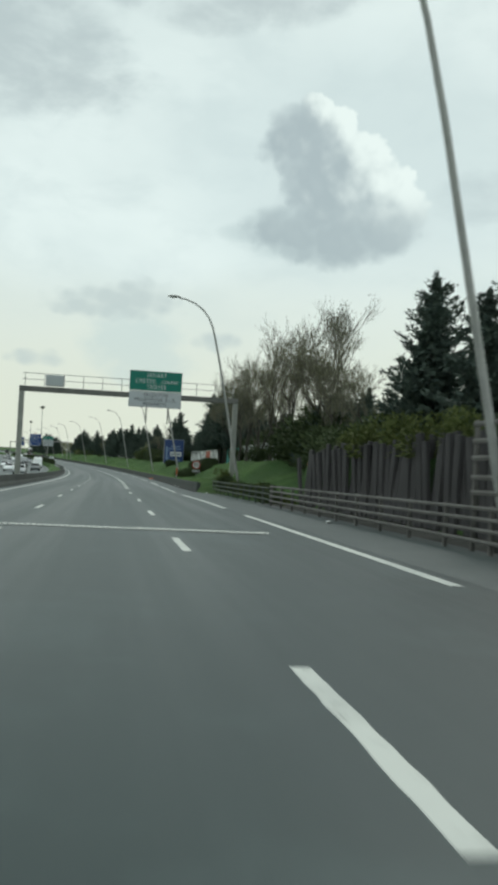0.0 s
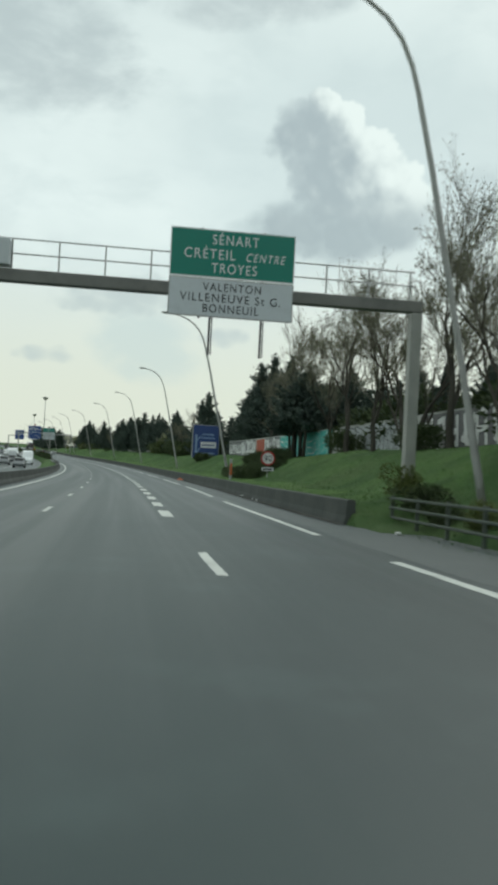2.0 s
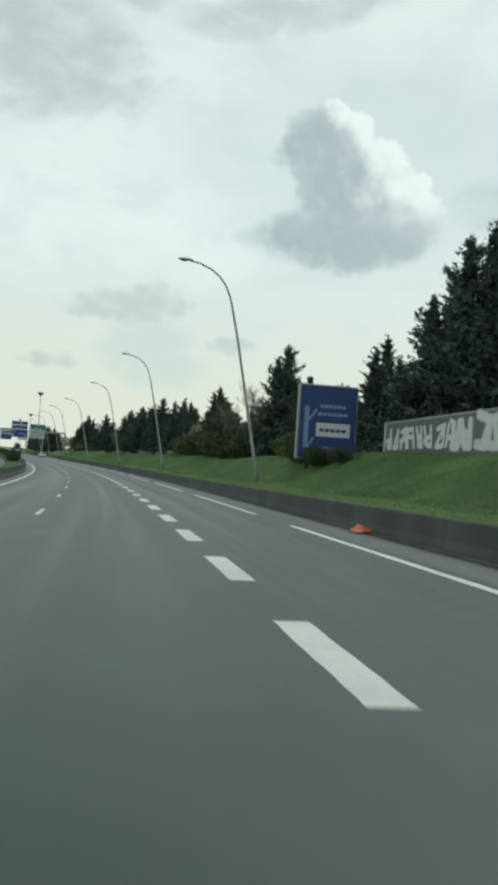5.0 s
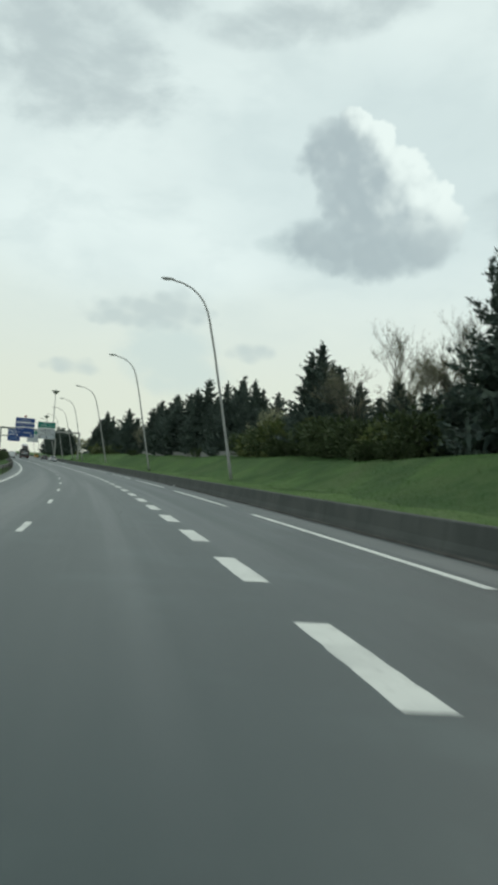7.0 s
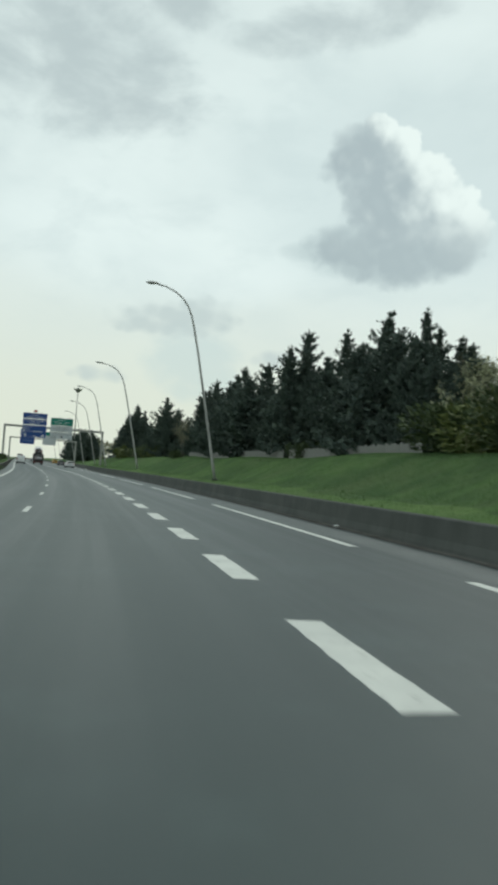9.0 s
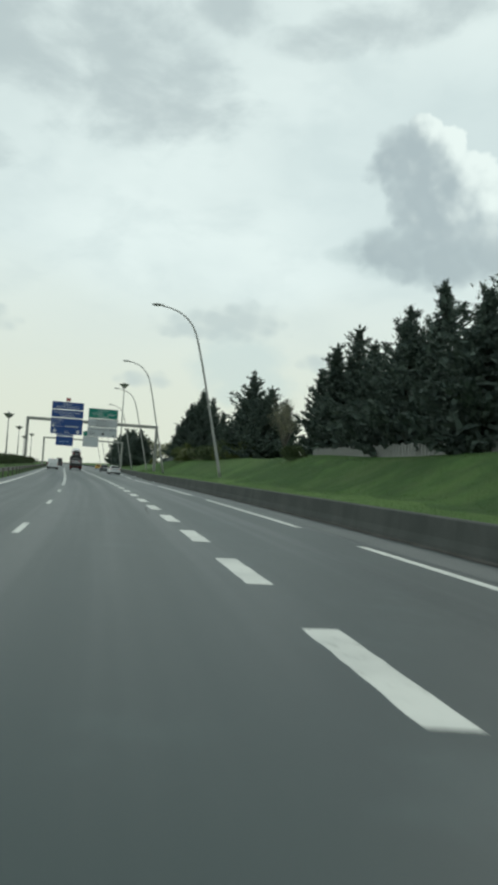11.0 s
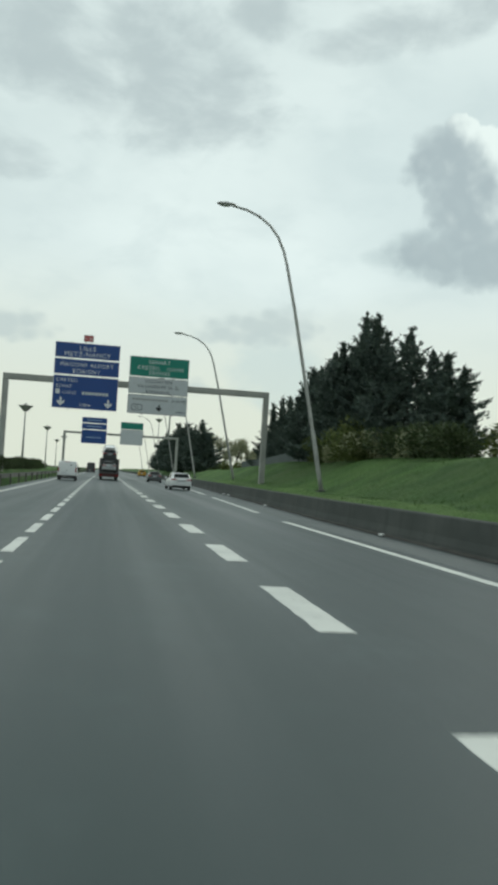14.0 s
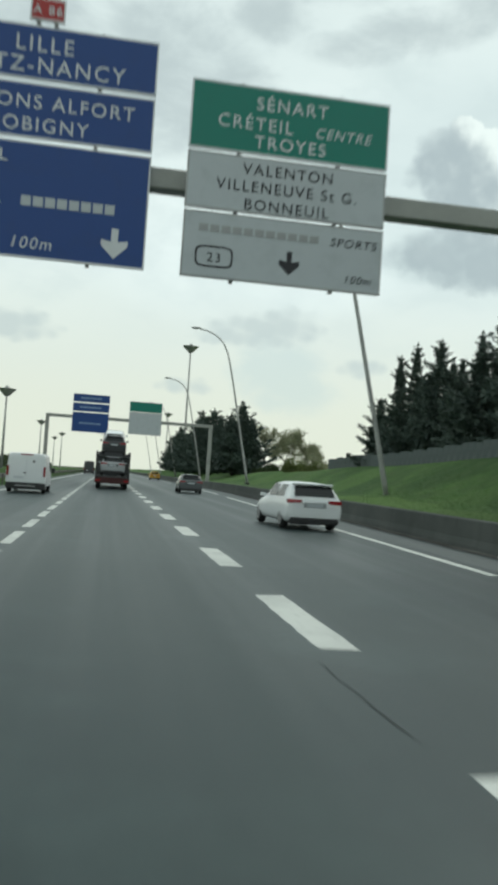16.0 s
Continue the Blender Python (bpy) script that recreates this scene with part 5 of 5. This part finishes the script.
# rough grass on the slope
rng = np.random.default_rng(2)
n = 42000
S = rng.uniform(46, 400, n)
D = 8.36 + rng.uniform(0, 1, n) ** 1.5 * 7.0
P = np.empty((n, 3))
for i in range(n):
    D[i] += widen(S[i])
    P[i] = spot(S[i], D[i], rise(S[i], D[i]))
ways = rng.normal(0, 0.35, (n, 3)) + (0, 0, 1)
v, f = leaf_cards(P, ways, rng.uniform(0.05, 0.13, n), 0.16, rng)
turf = new("grass_tufts", data_of("grass_tufts", v, f, "blade"))
tagged(turf, "rough green grass blades on the sloping bank", "grass", kind="stuff")

# ---------------------------------------------------------------- vehicles


def wheel(parent, x, y, r=0.32, w=0.21):
    bm = bmesh.new()
    bmesh.ops.create_cone(bm, cap_ends=True, segments=22, radius1=r, radius2=r, depth=w)
    bmesh.ops.bevel(bm, geom=[e for e in bm.edges if abs(e.verts[0].co.z - e.verts[1].co.z) < 1e-4], offset=0.035, segments=2, affect="EDGES")
    bmesh.ops.transform(bm, verts=bm.verts, matrix=Matrix.Translation((x, y, r)) @ Matrix.Rotation(radians(90), 4, "Y"))
    t = part("wheel", bm, "tyre", parent)
    bm = bmesh.new()
    bmesh.ops.create_cone(bm, cap_ends=True, segments=16, radius1=r * 0.66, radius2=r * 0.55, depth=w + 0.02)
    bmesh.ops.transform(bm, verts=bm.verts, matrix=Matrix.Translation((x, y, r)) @ Matrix.Rotation(radians(90), 4, "Y"))
    part("rim", bm, "rim", t)


def loft(sections):
    """A skin over cross-sections: (y, [(x, z), ...]) with the right half given from the floor to the roof's middle."""
    bm = bmesh.new()
    rows_ = []
    for y, half in sections:
        ring_ = [(x, z) for x, z in half] + [(-x, z) for x, z in reversed(half[:-1])]
        rows_.append([bm.verts.new((x, y, z)) for x, z in ring_])
    k = len(rows_[0])
    for a, b in zip(rows_, rows_[1:]):
        for i in range(k):
            bm.faces.new((a[i], a[(i + 1) % k], b[(i + 1) % k], b[i]))
    bm.faces.new(rows_[0][::-1])
    bm.faces.new(rows_[-1])
    return bm


def car(s, d, colour, label, length=4.45, width=1.80, height=1.43, estate=True, turn=0.0, top=None):
    """A passenger car; its rear bumper stands at s. Rear at y = 0."""
    if top is None:
        top = thing("car", stand(s, d, 0.012, turn), label, "car", "cars on the carriageway")
    w, h, L = width / 2, height, length

    def sec(y, floor, belt, wl, wb, roof, wr):
        """Half section: underside, sill, flank, belt line, roof edge, roof middle."""
        wl, wb, wr = wl * w, wb * w, wr * w
        return (y, [(wl * 0.55, floor), (wl * 0.92, floor + 0.02), (wl, floor + 0.17), (wl, 0.5 * (belt + floor) + 0.08), (wl * 0.985, belt - 0.12), (wb, belt), (0.5 * (wb + wr) + 0.012, 0.5 * (belt + roof)), (wr, roof - 0.045), (wr * 0.82, roof), (0.0, roof + 0.02)])

    if estate:
        tail_ = [sec(0.0, 0.40, 0.72, 0.88, 0.87, 0.80, 0.80), sec(0.04, 0.30, 0.90, 0.95, 0.92, 0.97, 0.82), sec(0.10, 0.24, 0.96, 0.98, 0.93, 1.05, 0.80), sec(0.24, 0.22, 0.98, 1.0, 0.93, 1.22, 0.76), sec(0.40, 0.20, 0.99, 1.0, 0.93, h - 0.08, 0.73), sec(0.60, 0.20, 0.99, 1.0, 0.93, h - 0.03, 0.73)]
    else:
        tail_ = [sec(0.0, 0.40, 0.72, 0.86, 0.84, 0.80, 0.74), sec(0.06, 0.30, 0.90, 0.94, 0.90, 0.96, 0.76), sec(0.40, 0.22, 0.94, 0.98, 0.90, 1.02, 0.72), sec(0.70, 0.20, 0.95, 1.0, 0.90, 1.20, 0.66), sec(1.05, 0.20, 0.95, 1.0, 0.90, h - 0.08, 0.63), sec(1.3, 0.20, 0.95, 1.0, 0.90, h - 0.03, 0.64)]
    body = tail_ + [sec(1.6, 0.20, 0.97, 0.985, 0.92, h, 0.73), sec(2.2, 0.20, 0.96, 0.985, 0.92, h - 0.015, 0.73), sec(2.7, 0.20, 0.94, 0.985, 0.92, h - 0.12, 0.70), sec(3.3, 0.20, 0.91, 1.0, 0.90, 1.0, 0.72), sec(L - 0.6, 0.22, 0.82, 0.99, 0.88, 0.86, 0.74), sec(L - 0.15, 0.24, 0.68, 0.90, 0.80, 0.72, 0.68), sec(L, 0.32, 0.56, 0.76, 0.66, 0.60, 0.55)]
    shell = part("body", loft(body), colour, top, smooth=True)
    m = shell.modifiers.new("round", "SUBSURF")
    m.levels = m.render_levels = 1

    def slab(name, pts, push, material, label=""):
        q = [Vector(p) for p in pts]
        q += [p + Vector(push) for p in q]
        return part(name, data_of(name, q, [(0, 1, 2, 3), (7, 6, 5, 4), (0, 4, 5, 1), (1, 5, 6, 2), (2, 6, 7, 3), (3, 7, 4, 0)], material), None, top, label)

    if estate:
        slab("rear_window", [(-w * 0.72, 0.065, 1.05), (w * 0.72, 0.065, 1.05), (w * 0.66, 0.295, h - 0.135), (-w * 0.66, 0.295, h - 0.135)], (0, 0.07, -0.02), "glass")
    else:
        slab("rear_window", [(-w * 0.68, 0.42, 1.03), (w * 0.68, 0.42, 1.03), (w * 0.58, 1.0, h - 0.11), (-w * 0.58, 1.0, h - 0.11)], (0, 0.06, -0.04), "glass")
    for sgn in (-1, 1):
        for ya, yb in ((0.66, 1.45), (1.53, 2.45)) if estate else ((1.1, 1.6), (1.68, 2.5)):
            slab("side_window", [(sgn * w * 0.935, ya, 1.005), (sgn * w * 0.93, yb + 0.15, 0.985), (sgn * w * 0.765, yb - 0.08, h - 0.10), (sgn * w * 0.765, ya + 0.10, h - 0.11)], (-sgn * 0.06, 0, 0), "glass")
        slab("tail_light", [(sgn * w * 0.47, -0.018, 0.85), (sgn * w * 0.965, 0.03, 0.82), (sgn * w * 0.955, 0.06, 0.945), (sgn * w * 0.47, -0.008, 0.935)], (0, 0.20, 0), "tail", "red tail light")
        slab("door_mirror", [(sgn * (w + 0.02), 2.60, 0.93), (sgn * (w + 0.19), 2.62, 0.94), (sgn * (w + 0.18), 2.62, 1.06), (sgn * (w + 0.02), 2.60, 1.04)], (0, 0.12, 0), colour)
    part("rear_bumper", box(-w * 0.86, w * 0.86, -0.016, 0.35, 0.19, 0.40, 0.05), "trim", top, "black plastic diffuser")
    part("plate_recess", box(-0.36, 0.36, -0.006, 0.06, 0.70, 0.86, 0.012), "carsilver" if colour == "carwhite" else "trim", top)
    part("number_plate", box(-0.26, 0.26, -0.014, 0.02, 0.725, 0.83), "palegrey", top)
    part("spoiler", box(-w * 0.69, w * 0.69, 0.22, 0.62, h - 0.10, h - 0.035, 0.025), colour, top)
    slab("windscreen", [(-w * 0.72, 3.26, 1.02), (w * 0.72, 3.26, 1.02), (w * 0.62, 2.74, h - 0.10), (-w * 0.62, 2.74, h - 0.10)], (0, 0.04, 0.03), "glass")
    for x in (-w + 0.12, w - 0.12):
        for y in (0.82, L - 0.85):
            wheel(top, x, y)
    return top


car(386.6, 6.25, "carwhite", "clean white estate car with dark tinted windows on the exit lane", 4.5, 1.80, 1.48, True, 3.0)
car(425.5, 6.35, "cargrey", "dark grey hatchback car driving on the exit lane", 4.3, 1.80, 1.46, True)
car(508.0, 8.2, "caryellow", "small yellow car far ahead on the exit lane", 4.1, 1.75, 1.5, True)
car(560.0, 1.2, "carsilver", "small grey car far ahead on the carriageway", 4.1, 1.75, 1.5, False)
car(470.0, -14.5, "carsilver", "silver car on the opposite carriageway", 4.3, 1.8, 1.45, False, 180)
car(250.0, -12.0, "carwhite", "white car on the opposite carriageway", 4.3, 1.8, 1.48, True, 180)
car(190.0, -15.5, "cargrey", "grey car on the opposite carriageway", 4.3, 1.8, 1.45, False, 180)
car(310.0, -15.5, "carwhite", "white car on the opposite carriageway", 4.3, 1.8, 1.48, True, 180)

for s, d, colour, text in ((128.0, -12.0, "carsilver", "silver car on the opposite carriageway"), (152.0, -15.6, "carwhite", "white car on the opposite carriageway"), (214.0, -15.4, "cardark", "dark car on the opposite carriageway"), (281.0, -12.1, "carsilver", "silver car on the opposite carriageway"), (344.0, -15.5, "cargrey", "grey car on the opposite carriageway"), (398.0, -12.0, "carwhite", "white car on the opposite carriageway"), (172.0, -12.1, "cargrey", "grey car on the opposite carriageway"), (196.0, -19.2, "carwhite", "white car on the opposite carriageway"), (226.0, -12.2, "cardark", "dark car on the opposite carriageway"), (258.0, -19.0, "carsilver", "silver car on the opposite carriageway"), (296.0, -12.0, "cargrey", "grey car on the opposite carriageway"), (362.0, -15.4, "carsilver", "silver car on the opposite carriageway")):
    car(s, d, colour, text, 4.3, 1.8, 1.47, s > 200, 180)


def van(s, d, colour, label, L=5.1, w=1.95, h=1.98, lorry=False, turn=0.0):
    top = thing("lorry" if lorry else "van", stand(s, d, 0.012, turn), label, "truck" if lorry else "van")
    w2 = w / 2

    def sec(y, roof, wl, wr, floor=0.32):
        return (y, [(wl * 0.6, floor), (wl * 0.95, floor + 0.02), (wl, floor + 0.25), (wl, 1.05), (wl * 0.985, roof * 0.62), (wr, roof - 0.10), (wr * 0.9, roof), (0, roof + 0.02)])

    part("body", loft([sec(0.0, h - 0.05, w2 * 0.96, w2 * 0.88), sec(0.06, h, w2 * 0.99, w2 * 0.9), sec(1.5, h, w2, w2 * 0.92), sec(L - 1.7, h - 0.02, w2, w2 * 0.90), sec(L - 1.2, h - 0.25, w2, w2 * 0.84), sec(L - 0.75, 1.25, w2 * 0.98, w2 * 0.86), sec(L - 0.15, 1.0, w2 * 0.92, w2 * 0.8), sec(L, 0.8, w2 * 0.8, w2 * 0.7)]), colour, top, smooth=False)
    for sgn in (-1, 1):
        part("rear_door", box(min(sgn * 0.012, sgn * w2 * 0.84), max(sgn * 0.012, sgn * w2 * 0.84), -0.03, 0.01, 0.55, h - 0.14, 0.012), colour, top)
        part("tail_light", box(min(sgn * w2 * 0.86, sgn * w2 * 0.97), max(sgn * w2 * 0.86, sgn * w2 * 0.97), -0.03, 0.1, 0.85, 1.35, 0.015), "tail", top, "upright red tail light")
        part("side_window", box(min(sgn * w2 * 0.90, sgn * (w2 + 0.004)), max(sgn * w2 * 0.90, sgn * (w2 + 0.004)), L - 2.0, L - 1.25, 1.12, 1.6, 0.01), "glass", top)
        part("door_mirror", box(sgn * (w2 + 0.12) - 0.09, sgn * (w2 + 0.12) + 0.09, L - 1.3, L - 1.2, 1.05, 1.32, 0.03), "trim", top)
    part("handle", box(-0.12, 0.0, -0.05, -0.03, 0.98, 1.04), "trim", top)
    part("emblem", box(0.30, 0.42, -0.04, -0.03, 1.55, 1.66), "dark", top)
    part("number_plate", box(-0.6, -0.08, -0.045, -0.03, 0.72, 0.84), "white", top)
    part("rear_bumper", box(-w2 * 0.98, w2 * 0.98, -0.10, 0.2, 0.20, 0.52, 0.04), "trim", top)
    part("step", box(-0.5, 0.5, -0.13, -0.09, 0.34, 0.40), "steel", top)
    part("lamp_bar", box(-0.3, 0.3, -0.03, 0.03, h - 0.10, h - 0.05), "tail" if not lorry else "trim", top)
    for x in (-w2 + 0.13, w2 - 0.13):
        for y in (0.85, L - 0.95):
            wheel(top, x, y, 0.34, 0.22)
    return top


van(404.9, -4.05, "carwhite", "white panel van with closed rear doors in the fast lane", 5.0, 1.96, 2.0)
van(545.0, -3.9, "cardark", "dark grey high-roofed van far ahead in the fast lane", 6.0, 2.2, 2.8, True)


for s, d, colour, tall, text in ((206.0, -12.2, "carwhite", 2.5, "tall white delivery van on the opposite carriageway"), (236.0, -15.6, "carsilver", 2.2, "silver van on the opposite carriageway"), (268.0, -15.8, "carwhite", 2.6, "tall white box van on the opposite carriageway"), (330.0, -12.2, "carwhite", 2.3, "white van on the opposite carriageway")):
    van(s, d, colour, text, 5.6, 2.0, tall, False, 180)


def transporter(s, d):
    top = thing("car_transporter", stand(s, d, 0.012), "dark car transporter with a red tail beam, loaded with cars", "truck")
    for sgn in (-1, 1):
        part("side_frame", box(min(sgn * 1.12, sgn * 1.24), max(sgn * 1.12, sgn * 1.24), 0.0, 11.5, 0.55, 0.85, 0.02), "dark", top)
        for y in (0.25, 3.2, 6.2, 9.2):
            part("deck_post", box(min(sgn * 1.12, sgn * 1.24), max(sgn * 1.12, sgn * 1.24), y, y + 0.16, 0.8, 2.75, 0.015), "dark", top)
        part("upper_track", box(min(sgn * 0.55, sgn * 1.2), max(sgn * 0.55, sgn * 1.2), 0.4, 11.5, 2.35, 2.47, 0.015), "dark", top)
        part("lower_track", box(min(sgn * 0.5, sgn * 1.15), max(sgn * 0.5, sgn * 1.15), 0.0, 11.5, 0.86, 0.95, 0.015), "dark", top)
        part("tail_light", box(min(sgn * 0.85, sgn * 1.2), max(sgn * 0.85, sgn * 1.2), -0.06, -0.045, 0.56, 0.68, 0.01), "tail", top, "red tail light cluster")
    part("rear_beam", box(-1.24, 1.24, -0.05, 0.12, 0.42, 0.84, 0.02), "beamred", top, "dull dark red rear beam")
    part("ramp", box(-1.0, 1.0, -0.02, 0.5, 0.84, 0.98, 0.02), "dark", top)
    part("cab", loft([(11.9, [(1.0, 0.6), (1.2, 0.65), (1.22, 1.2), (1.22, 2.6), (1.1, 2.95), (0, 3.0)]), (14.0, [(1.0, 0.5), (1.2, 0.55), (1.22, 1.2), (1.2, 2.5), (1.0, 2.85), (0, 2.9)])]), "cardark", top)
    for x in (-1.0, 1.0):
        for y in (2.0, 3.1, 9.5, 13.2):
            wheel(top, x, y, 0.46, 0.3)
    return top


transporter(423.2, 0.35)
for dy, z, colour, L, est, tilt, text in ((0.5, 0.98, "carsilver", 4.2, True, 0, "silver car strapped on the lower deck of the transporter"), (0.9, 2.50, "cardark", 4.3, True, 3, "dark car on the upper deck of the transporter"), (5.2, 2.85, "carwhite", 4.2, True, 9, "white car riding high at the front of the upper deck"), (5.8, 0.98, "carsilver", 4.3, False, 0, "silver car on the lower deck behind the cab")):
    loaded = thing("loaded_car", stand(423.2 + dy, 0.35, z) @ pose(0, 0, 0, tilt, 0, 0), text, "car", "cars on the transporter")
    car(0, 0, colour, "", L, 1.78, 1.45, est, 0.0, loaded)

# ---------------------------------------------------------------- distance


def shed(s, d, w, l, h, label):
    top = thing("warehouse", stand(s, d, -0.1), label, "building")
    part("wall", box(-w / 2, w / 2, 0, l, 0, h, 0.05), "shop", top)
    part("roof", box(-w / 2 - 0.4, w / 2 + 0.4, -0.4, l + 0.4, h, h + 0.5, 0.05), "steel", top)
    for i in range(int(w / 5)):
        x = -w / 2 + 2.5 + 5 * i
        part("window", box(x - 1.4, x + 1.4, -0.05, 0.05, h * 0.45, h * 0.75), "glass", top)


shed(620, -60, 34, 20, 6.0, "low pale flat-roofed shed beyond the opposite carriageway")
shed(700, -95, 40, 24, 7.5, "low pale flat-roofed shed far off")
